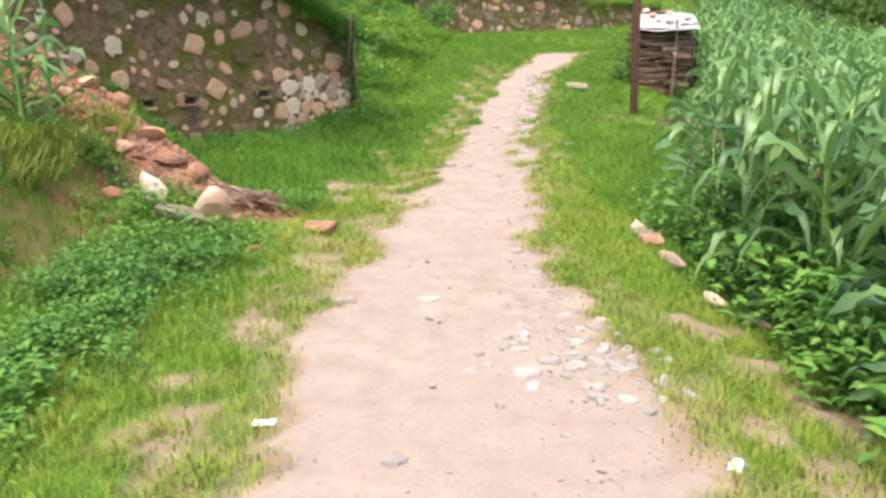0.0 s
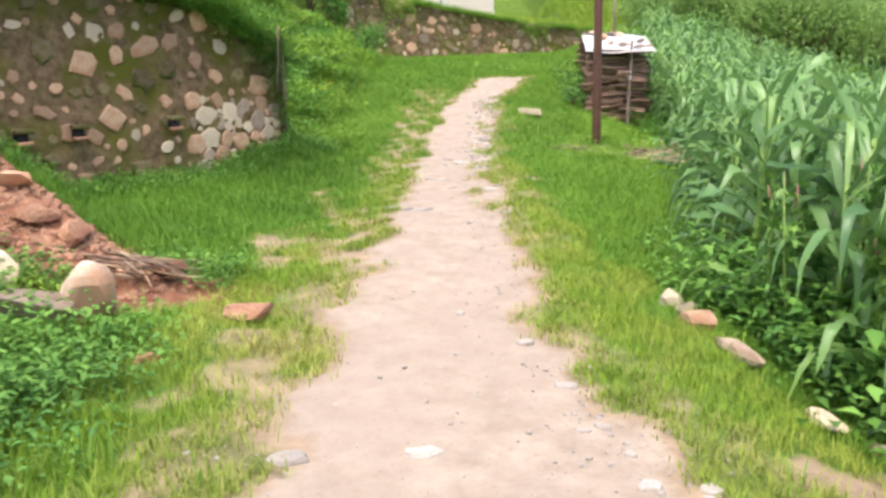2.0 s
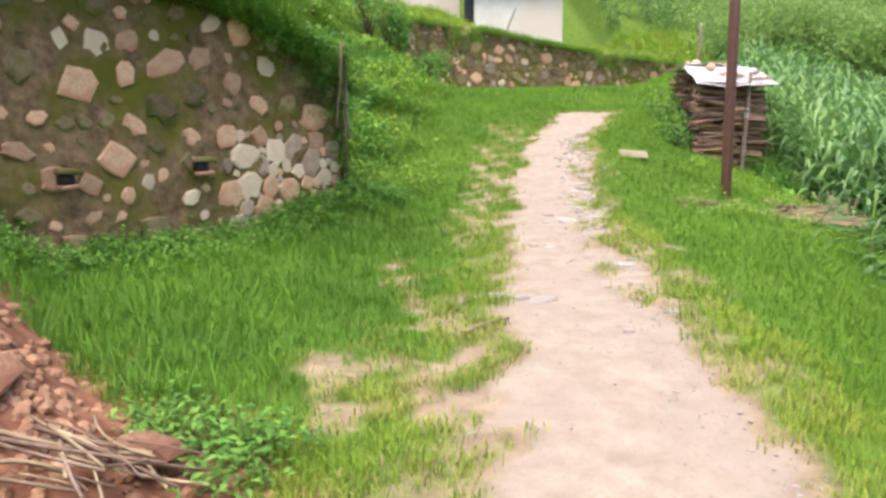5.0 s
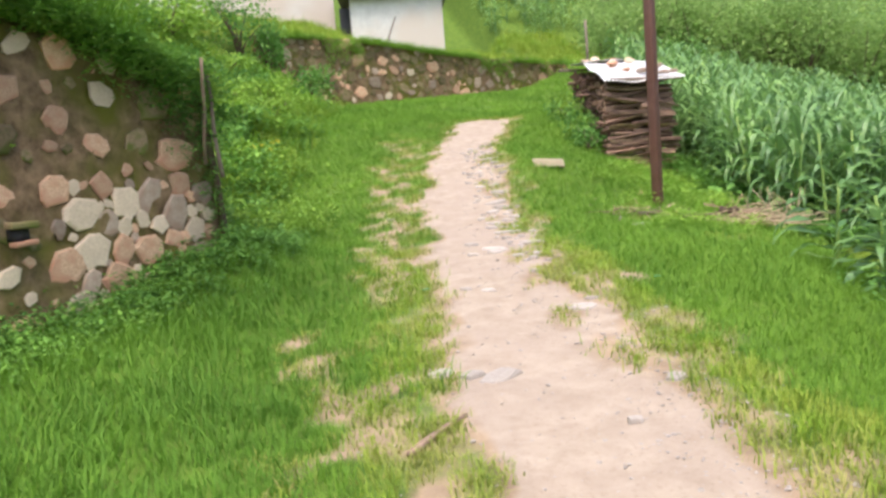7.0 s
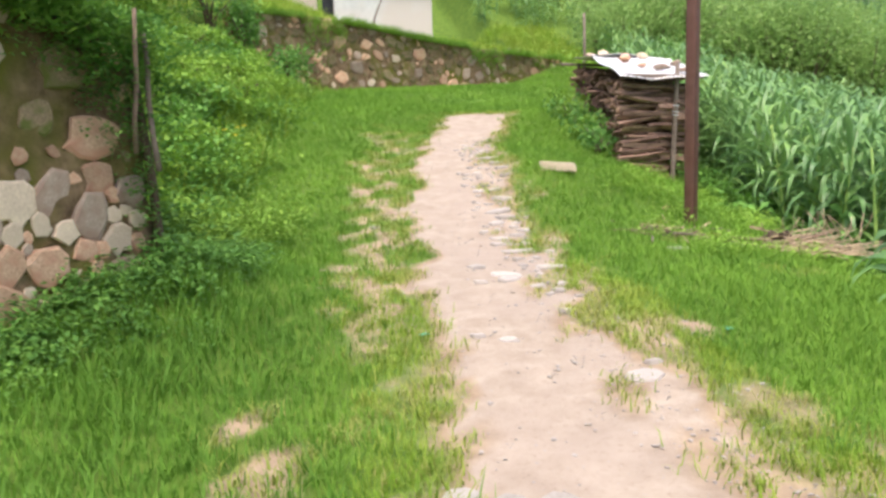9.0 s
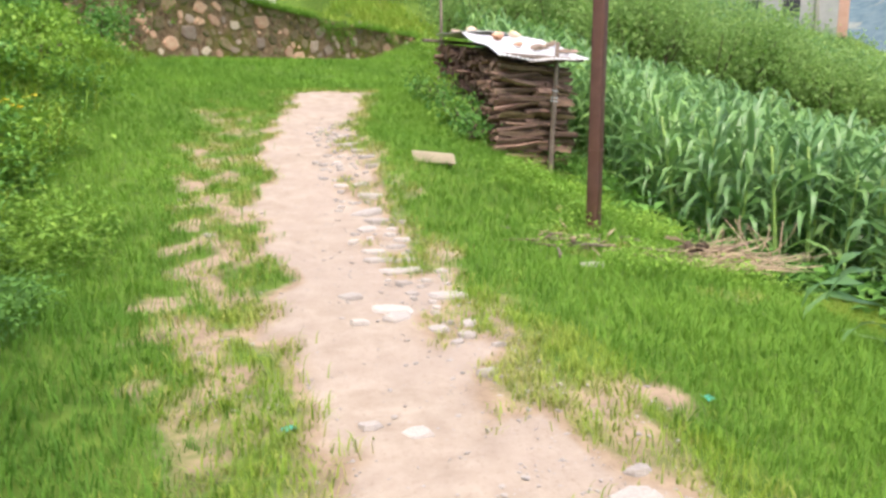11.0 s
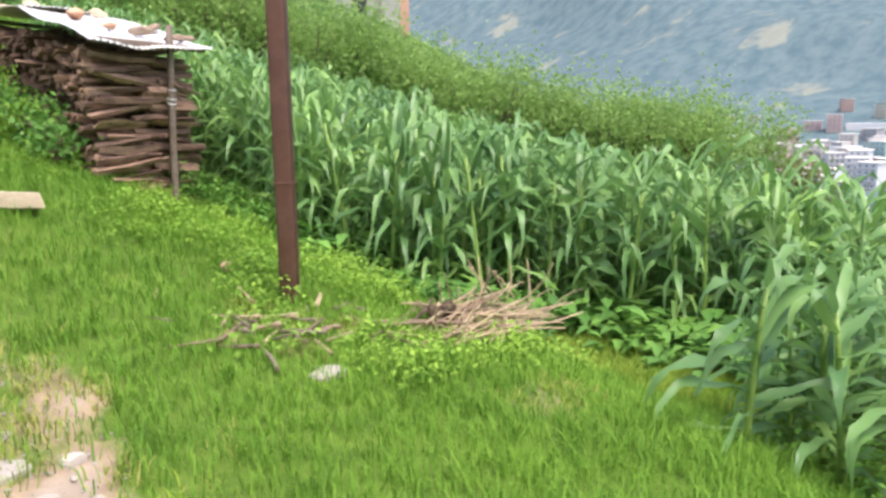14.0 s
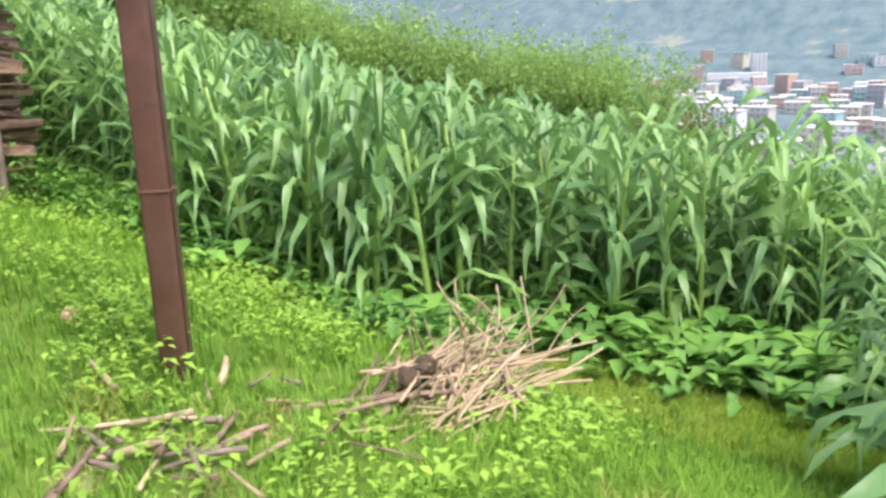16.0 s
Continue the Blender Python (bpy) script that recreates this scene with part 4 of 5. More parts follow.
    scattered("weeds", low, f, r.uniform(0, 6.28, len(f)), r.uniform(0.8, 1.7, len(f)), WEED, None, "green weeds along the edge of the maize field", "weeds")
    g = sown(2600, 5.5, 10, 8.5, 14.5, lambda x, y: np.exp(-((x - np.where(y < 11.3, 8.0, field_edge(y) + 0.75)) / 0.6) ** 2), r)
    scattered("pumpkin_leaves", broad, g, r.uniform(0, 6.28, len(g)), r.uniform(0.6, 1.25, len(g)), WEED, None, "broad dark pumpkin leaves under the maize", "leaves")
    w = sown(1500, 5.6, 8.4, 12.3, 16.2, lambda x, y: smooth(6.2, 6.9, x + 0.25 * (y - 14)) * 0.9, r)
    scattered("weeds", big, w, r.uniform(0, 6.28, len(w)), r.uniform(0.5, 1.0, len(w)), WEED, None, "dark green weeds between woodpile and maize", "weeds")
    h = sown(2600, 2.9, 4.6, -2.5, 3.6, lambda x, y: np.exp(-((x - 3.45) / 0.35) ** 2) * 0.8, r)
    scattered("weeds", big, h, r.uniform(0, 6.28, len(h)), r.uniform(0.7, 1.5, len(h)), WEED, None, "tall dark weeds at the near corner of the maize field", "weeds")
    k = sown(5000, 2.5, 7.6, 10, 22, lambda x, y: smooth(0.9, 1.8, x - path_right(y)) * (x < field_edge(y)) * (wave(x, y, 2.3, 2) > -0.1) * 0.7, r)
    scattered("weeds", low, k, r.uniform(0, 6.28, len(k)), r.uniform(0.5, 1.1, len(k)), BRIGHT_WEED, None, "light green clover and weeds on the verge by the pole", "weeds")
    # slope above the far terrace wall, and scrub between the fields
    m = sown(9000, -9, 14, 22, 40, lambda x, y: smooth(0.2, 0.8, (y - 22.6) - 0.62 * (x + 4)) * (x < 12) * 0.9, r)
    scattered("undergrowth", tufts, m, r.uniform(0, 6.28, len(m)), r.uniform(1.0, 2.0, len(m)), GRASS, None, "green grass on the terrace below the houses", "grass")
    q = sown(5000, 8, 20, 19, 34, lambda x, y: np.exp(-((y - 26 - 0.2 * (x - 12)) / 3.0) ** 2) * (x > 8 + 0.1 * (y - 19)) * 0.8, r)
    scattered("scrub", big, q, r.uniform(0, 6.28, len(q)), r.uniform(1.0, 2.2, len(q)), BRIGHT_WEED, None, "green scrub on the slope behind the woodpile", "scrub")


def bush(x, y, wide, tall, mat, leaf, label, seed, count=900, size=0.11, group="hedge across the slope"):
    """A bush of bent limbs with many small leaves, uneven in outline."""
    r = np.random.default_rng(seed)
    root = thing("bush", pose(x, y, z_at(x, y) - 0.05), label, "bush", group)
    limbs = []
    heads = []
    for k in range(7):
        a, l = r.uniform(0, 6.28), r.uniform(0.4, 1.0)
        tip = np.array([np.cos(a) * wide * 0.4 * l, np.sin(a) * wide * 0.4 * l, tall * r.uniform(0.5, 0.85)])
        limbs.append(tube(np.stack([[0, 0, 0], tip * [0.25, 0.25, 0.5], tip]), [0.05, 0.03, 0.012], 5))
        heads.append(tip)
    part("limb", mesh_of("limb", *joined(limbs), BARK), None, root)
    heads = np.array(heads + [[0, 0, tall * 0.5], [wide * 0.25, 0, tall * 0.35], [-wide * 0.25, 0.1, tall * 0.35]])
    c = heads[r.integers(0, len(heads), count)]
    p = c + r.normal(0, 1, (count, 3)) * [wide * 0.16, wide * 0.16, tall * 0.16]
    p[:, 2] = np.abs(p[:, 2])
    V, F = [], []
    n = r.normal(0, 1, (count, 3))
    n /= np.linalg.norm(n, axis=1)[:, None]
    s = np.cross(n, r.normal(0, 1, (count, 3)))
    s /= np.linalg.norm(s, axis=1)[:, None]
    l = size * r.uniform(0.6, 1.4, count)[:, None]
    V = np.stack([p, p + n * l * 0.5 + s * l * 0.33, p + n * l, p + n * l * 0.5 - s * l * 0.33], 1).reshape(-1, 3)
    F = np.arange(count * 4).reshape(-1, 4)
    part("crown", mesh_of("crown", V, F, mat, False), None, root)
    return root


def build_bushes():
    r = np.random.default_rng(21)
    n = 0
    for px in np.arange(12.5, 31.5, 1.0):
        for row in range(3):
            x = px + r.normal(0, 0.25)
            y = 24 - 0.85 * (x - 22) + row * 1.4 + r.normal(0, 0.3)
            bush(x, y, r.uniform(2.2, 3.2), r.uniform(2.8, 3.8), BUSH, None, "green hedge bush between the maize fields", 300 + n, 2200, 0.14)
            n += 1
    for x, y in ((31.5, 15.6), (32.4, 14.6), (32.6, 16.4)):
        bush(x, y, 3.0, 3.0, BROWN_BUSH, None, "olive-brown bush at the end of the hedge", 390 + n, 1500, 0.16)
        n += 1
    bush(12.6, 27.6, 2.0, 1.9, WEED, None, "dark rounded bush on the slope behind the woodpile", 500, 1800, 0.09)
    for x, y in ((-4.5, 21), (-6.5, 19), (-7, 16), (-3.0, 19.5)):
        bush(x, y, 2.0, 0.9, BRIGHT_WEED, None, "green shrub on the overgrown bank", 510 + n, 1300, 0.1, "shrubs of the bank")
        n += 1
    # low shrubs, light and dark, all over the bank and before the terrace wall's end
    for k in range(44):
        y = r.uniform(9.3, 22.5)
        foot = np.interp(y, [9.3, 12, 16, 20, 24], [-1.05, -0.85, -0.5, -0.2, 0.5])
        x = foot - 0.45 - abs(r.normal(0, 1.5))
        wide = r.uniform(0.45, 0.8) + 0.04 * (y - 9)
        mat, word = ((WEED, "dark"), (BRIGHT_WEED, "light"), (BRIGHT_WEED, "light"))[k % 3]
        bush(x, y, wide, wide * r.uniform(0.3, 0.55), mat, None, f"low {word} green shrub on the overgrown bank", 600 + k, 700, 0.075, "shrubs of the bank")
    for x, y, wide, tall in ((-1.9, 23.6, 1.8, 1.9), (-1.2, 23.9, 1.0, 1.5), (-0.2, 24.3, 1.4, 0.9), (-3.2, 23.2, 2.2, 1.6)):
        bush(x, y, wide, tall, WEED, None, "dark green shrub at the end of the terrace wall", 660 + int(tall * 10), 1300, 0.09, "shrubs of the bank")
    # green growth against the woodpile's long side
    for k in range(9):
        x, y = PILE + ALONG * (0.5 + 0.5 * k) - ACROSS * (0.32 + 0.1 * r.random())
        bush(x, y, r.uniform(0.5, 0.8), r.uniform(0.45, 0.8), (WEED, BRIGHT_WEED)[k % 3 == 2], None, "leafy green weed clump against the woodpile", 680 + k, 420, 0.07, "weed clumps by the woodpile")


def build_terrace_plants():
    """An old many-stemmed trunk and a broad-leaved plant on the terrace above the wall."""
    r = np.random.default_rng(23)
    x, y = WALL_END - 1.55 * WALL_WAY - 0.75 * WALL_OUT
    z = z_at(x, y)
    tree = thing("old_tree", pose(x, y, z - 0.1), "old many-stemmed tree trunk rooted on the terrace above the wall", "tree")
    heads = []
    for k in range(6):
        a = 1.05 * k
        foot = np.array([0.2 * np.cos(a), 0.2 * np.sin(a), 0.0])
        tip = foot * 3.2 + [0.25 * r.normal(), 0.25 * r.normal(), 2.6]
        line = np.stack([foot, foot * 1.1 + [0, 0, 0.8], (foot + tip) / 2 + [0, 0, 0.3], tip])
        part("trunk", mesh_of("trunk", *tube(line, [0.12, 0.09, 0.06, 0.025], 7), BARK), None, tree)
        heads.append(tip)
    c = np.array(heads)[r.integers(0, 6, 1500)] + r.normal(0, 1, (1500, 3)) * [0.5, 0.5, 0.35]
    way = r.normal(0, 1, (1500, 3))
    way /= np.linalg.norm(way, axis=1)[:, None]
    wide = np.cross(way, r.normal(0, 1, (1500, 3)))
    wide /= np.linalg.norm(wide, axis=1)[:, None]
    V = np.stack([c, c + way * 0.06 + wide * 0.035, c + way * 0.13, c + way * 0.06 - wide * 0.035], 1).reshape(-1, 3)
    part("crown", mesh_of("crown", V, np.arange(6000).reshape(-1, 4), WEED, False), None, tree)
    x, y = WALL_END - 0.75 * WALL_WAY - 0.9 * WALL_OUT
    plant = thing("broad_leaved_plant", pose(x, y, z_at(x, y)), "bright green plant with broad paddle leaves above the wall", "plant")
    for k in range(5):
        V, F = maize_leaf(r, 0.1, 1.25 * k, 0.75, 1.6, 0.09)
        part("leaf", mesh_of("leaf", V, F, BRIGHT_WEED), None, plant)


def build_tall_weeds():
    """Leafy weeds with dull red flower heads before the maize."""
    r = np.random.default_rng(24)
    for x, y, tall in ((3.05, 2.0, 1.25), (3.2, 1.65, 1.4), (3.15, 1.25, 1.1), (3.35, 0.9, 1.3), (3.3, 2.35, 1.0)):
        weed = thing("tall_weed", pose(x, y, z_at(x, y) - 0.02, r.normal(0, 4), r.normal(0, 4), r.uniform(0, 360)), "tall leafy weed with small dull red flower heads", "weed", "tall weeds before the maize")
        part("stem", mesh_of("stem", *tube(np.array([(0, 0, 0), (0.02, 0.01, tall * 0.5), (0.01, 0.03, tall)]), [0.012, 0.009, 0.004], 6), STALK), None, weed)
        pieces = []
        for k in range(70):
            z0, a = tall * r.uniform(0.12, 0.97), r.uniform(0, 6.28)
            V, F = maize_leaf(r, z0, a, r.uniform(0.1, 0.2), r.uniform(0.2, 0.8), r.uniform(0.016, 0.028))
            V[:, :2] += np.array([np.cos(a), np.sin(a)]) * r.uniform(0.0, 0.16) * (1.15 - z0 / tall)
            pieces.append((V, F))
        part("foliage", mesh_of("foliage", *joined(pieces), WEED), None, weed)
        for k in range(4):
            a, h = r.uniform(0, 6.28), tall * r.uniform(0.8, 0.98)
            d = np.array([np.cos(a), np.sin(a), 0]) * 0.07
            part("flower_head", mesh_of("flower_head", *tube(np.stack([d + [0, 0, h], d * 1.3 + [0, 0, h + 0.06], d * 1.4 + [0, 0, h + 0.12]]), [0.004, 0.008, 0.002], 6), RED_FLOWER), None, weed, "dull red flower head")


def build_flowers():
    r = np.random.default_rng(25)
    for x, y, count in ((-0.95, 14.6, 14), (-2.1, 17.2, 6)):
        root = thing("yellow_flowers", pose(x, y, z_at(x, y)), "clump of yellow flowers in the undergrowth of the bank", "flowers", "flowers on the bank")
        part("foliage", mesh_of("foliage", *sprig(7, 60, 0.4, 0.16, 0.09), WEED), None, root)
        for k in range(count):
            c = np.array([*r.normal(0, 0.14, 2), r.uniform(0.35, 0.5)])
            a = np.linspace(0, 2 * np.pi, 7)[:-1]
            V = np.concatenate([[c], c + np.stack([0.035 * np.cos(a), 0.035 * np.sin(a), 0.012 * np.cos(3 * a)], -1)])
            part("flower", mesh_of("flower", V, np.array([(0, q + 1, (q + 1) % 6 + 1) for q in range(6)]), YELLOW), None, root)


# ---- walls ----
def lower_wall_kinds(u, z, r):
    q = r.random()
    if u > 6.9 and z < 2.42:
        return "p" if q < 0.45 else "g" if q < 0.75 else "t"
    return "m" if q < 0.34 else "t" if q < 0.88 else "p"


def upper_wall_kinds(u, z, r):
    q = r.random()
    return "m" if q < 0.6 else "t" if q < 0.8 else "p" if q < 0.82 else "g"


def build_weep_hole(s, z):
    """A square drain hole left open in the wall, framed by small stones."""
    x, y = WALL_END + s * WALL_WAY - 0.01 * WALL_OUT
    yaw = math.degrees(math.atan2(WALL_WAY[1], WALL_WAY[0]))
    hole = thing("drain_hole", pose(x, y, z, 0, 0, yaw), "dark drain hole in the mossy stone wall", "drain hole", "drain holes of the wall", "structure")
    part("hollow", boxed(pose(0, 0.0, 0), (0.11, 0.1, 0.08)), DARK, hole)
    part("lintel", boxed(pose(0, -0.06, 0.065, 0, 3), (0.2, 0.1, 0.05), 0.012), MOSSY_STONE, hole)
    part("sill", boxed(pose(0, -0.06, -0.06, 0, -4), (0.17, 0.09, 0.035), 0.01), STONE, hole)


def build_walls():
    a = WALL_END - 8.5 * WALL_WAY
    build_wall(
        "wall_retaining", "old mossy rubble stone retaining wall with mortar joints", (a, WALL_END), [3.8, 3.8, 3.8, 3.75, 3.62, 3.25],
        [1.2, 1.2, 1.22, 1.3, 1.35, 1.5], 2.4, [(0.28, 160), (0.2, 420), (0.14, 900), (0.09, 1500)], 390, lower_wall_kinds, 3, dense=(6.9, 8.4),
        tight=lambda u, z: 0.62 if u > 6.9 and z < 2.42 else 1.4,
    )
    build_wall(
        "wall_terrace", "long low terrace wall of rubble stone, grass on top", ((-1.4, 24.21), (9.6, 31.03)), [6.0, 5.95, 5.62, 5.42, 5.34],
        [4.1, 3.8, 3.75, 3.9, 4.15], 2.0, [(0.36, 120), (0.24, 600), (0.17, 1200), (0.12, 900)], 290, upper_wall_kinds, 4, tight=lambda u, z: 0.95,
    )
    for s, z in ((-3.9, 2.02), (-3.25, 2.05), (-1.95, 2.12)):
        build_weep_hole(s, z)
    # old stakes and a pipe by the wall's open end
    r = np.random.default_rng(8)
    for k, (s, o, z0, z1, rad, mat) in enumerate(((0.06, 0.0, 1.5, 3.1, 0.035, BARK), (-0.18, 0.06, 2.5, 3.4, 0.018, TWIG), (-0.05, 0.1, 2.4, 3.3, 0.022, POST_WOOD))):
        x, y = WALL_END + s * WALL_WAY + o * WALL_OUT
        line = np.stack([np.linspace(x, x + r.normal(0, 0.06), 5), np.linspace(y, y + r.normal(0, 0.06), 5), np.linspace(z0, z1, 5)], -1) + r.normal(0, 0.008, (5, 3))
        ob = part("stake", mesh_of("stake", *tube(line, np.linspace(rad, rad * 0.8, 5), 7), mat), None)
        tagged(ob, "weathered wooden stake standing against the end of the wall", "stake", "stakes at the wall's end")


# ---- woodpile ----
ACROSS = np.array([0.955, 0.297])
ALONG = np.array([0.2, 0.98])
PILE = np.array([5.08, 15.28])


def log_mesh(seed):
    """A split billet one metre long, wedge-shaped, with a slight bend."""
    r = np.random.default_rng(seed)
    n = int(r.integers(4, 6))
    a = np.sort(r.uniform(0, 6.28, n) * 0.35 + np.linspace(0, 6.28, n, endpoint=False) * 0.8)
    rad = 0.5 * r.uniform(0.7, 1.1, n)
    rings = []
    for t, k in ((-0.5, 0.85), (-0.1, 1.05), (0.5, 0.8)):
        c = np.array([t, r.normal(0, 0.12), r.normal(0, 0.12)])
        rings.append(np.stack([np.full(n, 0), np.cos(a) * rad * k, np.sin(a) * rad * k], -1) + c)
    V = np.concatenate(rings + [rings[0].mean(0, keepdims=True), rings[2].mean(0, keepdims=True)])
    k = np.arange(n)
    q = np.concatenate([np.stack([o + k, o + (k + 1) % n, o + n + (k + 1) % n, o + n + k], -1) for o in (0, n)])
    t = np.concatenate([np.stack([np.full(n, 3 * n), (k + 1) % n, k], -1), np.stack([np.full(n, 3 * n + 1), 2 * n + k, 2 * n + (k + 1) % n], -1)])
    return V, [q, t]


def build_woodpile():
    r = np.random.default_rng(31)
    pile = thing("woodpile", pose(PILE[0], PILE[1], 1.9), "tall stack of weathered split firewood under a sheet roof", "woodpile")
    logs = [log_mesh(700 + k) for k in range(14)]
    meshes = [mesh_of("billet", *l, WOOD, False) for l in logs]
    yaw = math.degrees(math.atan2(ACROSS[1], ACROSS[0]))
    spots = []
    for row in range(27):
        q = 0.0
        while q < 4.75:
            high = r.uniform(0.06, 0.105)
            wide = r.uniform(0.07, 0.15)
            low = np.interp(q, [0, 4.8], [1.44, 2.55])
            top = np.interp(q, [0, 1.2, 3, 4.8], [3.32, 3.45, 3.75, 3.98])
            z = low + row * 0.076 + r.normal(0, 0.012)
            if z < top:
                spots.append((q, z, wide, high))
            q += wide * (0.62 if q < 0.5 else 0.9)
    spots.sort()
    rest = []
    for n, (q, z, wide, high) in enumerate(spots):
        long = r.uniform(1.3, 1.62)
        if q > 0.2 and r.random() < 0.3:
            long += 0.1
        shift = r.normal(0, 0.07) + 0.74
        if q < 0.4 or r.random() < 0.35:
            long = r.uniform(0.65, 1.0)
            shift = long / 2 - 0.04 + r.normal(0, 0.05) if r.random() < 0.5 else 1.5 - long / 2 + r.normal(0, 0.05)
        x, y = ALONG * q + ACROSS * shift
        tilt, spin = r.normal(0, 5.0), r.normal(0, 6.5)
        m = pose(x, y, z - 1.9, 0, tilt, yaw + spin) @ pose(0, 0, 0, r.uniform(-40, 40)) @ Matrix.Diagonal((long, wide * 1.15, high * 1.25, 1))
        k = int(r.integers(0, 14))
        if n < 280:
            part("billet", meshes[k], None, pile, m=m)
        else:
            M = np.array(m)
            v, f = logs[k]
            rest.append((v @ M[:3, :3].T + M[:3, 3], f))
    ob = part("firewood", mesh_of("firewood", *joined(rest), WOOD, False), None, pile)
    tagged(ob, kind="stuff")
    # odd sticks that jut out of the front
    for q, s, z, l, turn, tip in ((-0.03, 1.35, 2.98, 0.75, 18, 8), (-0.04, 0.5, 2.2, 1.3, 4, -3), (-0.02, 0.9, 3.02, 0.8, -6, 4)):
        x, y = ALONG * q + ACROSS * s
        part("billet", meshes[3], None, pile, m=pose(x, y, z - 1.9, 0, tip, yaw + turn) @ Matrix.Diagonal((l, 0.07, 0.055, 1)))
    # frame posts, the front one bound with pale wire
    for q, s, low, high, lean in ((-0.09, 0.98, 1.4, 3.66, 0.06), (4.85, 0.05, 2.5, 4.1, 0.02), (4.85, 1.5, 2.5, 4.15, 0.0)):
        base = ALONG * q + ACROSS * s
        zs = np.linspace(low, high, 6)
        line = np.stack([base[0] + lean * (zs - low) * 0.8, base[1] + 0 * zs, zs - 1.9], -1) + r.normal(0, 0.007, (6, 3))
        post = part("post", mesh_of("post", *tube(line, np.linspace(0.042, 0.034, 6), 8), POST_WOOD), None, pile, "weathered round post")
        if s == 0.98:
            for z in (2.83, 2.88, 2.98):
                k = (z - low) * lean * 0.8
                ring = [(base[0] + k + 0.047 * math.cos(a), base[1] + 0.047 * math.sin(a), z - 1.9 + 0.01 * math.sin(a)) for a in np.linspace(0, 6.0, 12)]
                part("binding", mesh_of("binding", *tube(ring, [0.007] * 12, 5), WHITE_SCRAP), None, post, "pale wire binding")
    # corrugated sheet roof with a lifted, wavy front edge
    def sheet(s0, s1, q0, q1, lift, seed):
        S, Q = np.meshgrid(np.linspace(s0, s1, 56), np.linspace(q0, q1, 22))
        z = np.interp(Q, [-0.3, 1.0, 2.2, 4.9], [3.43, 3.7, 3.97, 4.16]) + lift + 0.014 * np.sin(S * 2 * np.pi / 0.085) + 0.035 * wave(S, Q, 1.9, seed) - 0.05 * np.exp(-((S - 0.55) / 0.3) ** 2 - ((Q + 0.3) / 0.5) ** 2)
        P = PILE + S[..., None] * ACROSS + Q[..., None] * ALONG
        V = np.concatenate([P - PILE, (z - 1.9)[..., None]], -1).reshape(-1, 3)
        i, j = np.meshgrid(np.arange(55), np.arange(21))
        F = np.stack([j * 56 + i, j * 56 + i + 1, (j + 1) * 56 + i + 1, (j + 1) * 56 + i], -1).reshape(-1, 4)
        ob = part("roof_sheet", mesh_of("roof_sheet", V, F, SHEET), None, pile, "pale weathered corrugated sheet")
        ob.modifiers.new("thickness", "SOLIDIFY").thickness = 0.004

    sheet(-0.12, 1.72, -0.3, 2.4, 0.0, 1.0)
    sheet(-0.05, 1.6, 2.2, 5.0, 0.03, 2.0)
    for q, s, z, l in ((-0.12, 0.8, 3.44, 1.7), (4.9, 0.6, 4.08, 2.0)):
        x, y = ALONG * q + ACROSS * s
        part("beam", boxed(pose(0, 0, 0), (l, 0.07, 0.06), 0.012), POST_WOOD, pile, "rough wooden beam", pose(x, y, z - 1.9, 0, 0, yaw))
    # stones that weigh the roof down
    shapes = [stone_mesh("roof_stone", m, 40 + k, 0.6) for k, m in enumerate((STONE, PALE_STONE, STONE, GREY_STONE))]
    for q, s, size in ((0.35, 0.95, 0.36), (0.1, 1.3, 0.3), (0.25, 1.58, 0.26), (1.5, 0.45, 0.42), (1.9, 1.0, 0.4), (2.9, 0.3, 0.36), (3.3, 0.9, 0.34), (1.0, 1.45, 0.36), (0.7, 0.6, 0.24), (4.3, 0.3, 0.4), (4.5, 0.9, 0.36)):
        x, y = PILE + q * ALONG + s * ACROSS
        z = np.interp(q, [-0.3, 1.0, 2.2, 4.9], [3.43, 3.7, 3.97, 4.16]) + (0.05 if q > 2.2 else 0.02)
        ob = new("roof_stone", shapes[int(r.integers(0, 4))])
        ob.matrix_basis = pose(x, y, z + size * 0.12, 0, 0, r.uniform(0, 360)) @ Matrix.Diagonal((size, size * 0.75, size * 0.62, 1))
        tagged(ob, "flat tan stone weighing down the sheet roof of the woodpile", "stone", "stones on the roof")
    # planks and roots leaning at the far corner
    for k in range(4):
        x, y = PILE + ALONG * r.uniform(3.6, 4.6) - ACROSS * r.uniform(0.15, 0.45)
        z = z_at(x, y)
        line = np.array([(x, y, z), (x + r.normal(0, 0.1), y + 0.1, z + 0.2), (x + r.normal(0, 0.1) + 0.1, y + 0.15, z + r.uniform(0.35, 0.5))])
        ob = part("old_branch", mesh_of("old_branch", *tube(line, [0.04, 0.035, 0.02], 6), TWIG), None)
        tagged(ob, "grey broken branch leaning beside the woodpile", "branch", "branches by the woodpile")


# ---- pole, brushwood and litter beside it ----
def build_pole():
    z = z_at(4.3, 11.6) - 0.25
    pole = thing("utility_pole", pose(4.3, 11.6, z, 0, 0, 33), "brown painted square steel pole standing in the grass", "pole")
    part("shaft", boxed(pose(0, 0, 2.6), (0.115, 0.115, 5.2), 0.016), RUST, pole)
    part("seam", boxed(pose(-0.03, -0.0588, 2.6), (0.012, 0.004, 5.15)), RUST, pole)
    part("bracket", boxed(pose(0, 0, 5.0), (0.5, 0.05, 0.05), 0.008), RUST, pole)
    part("collar", boxed(pose(0, 0, 1.02), (0.123, 0.123, 0.012), 0.003), RUST, pole)


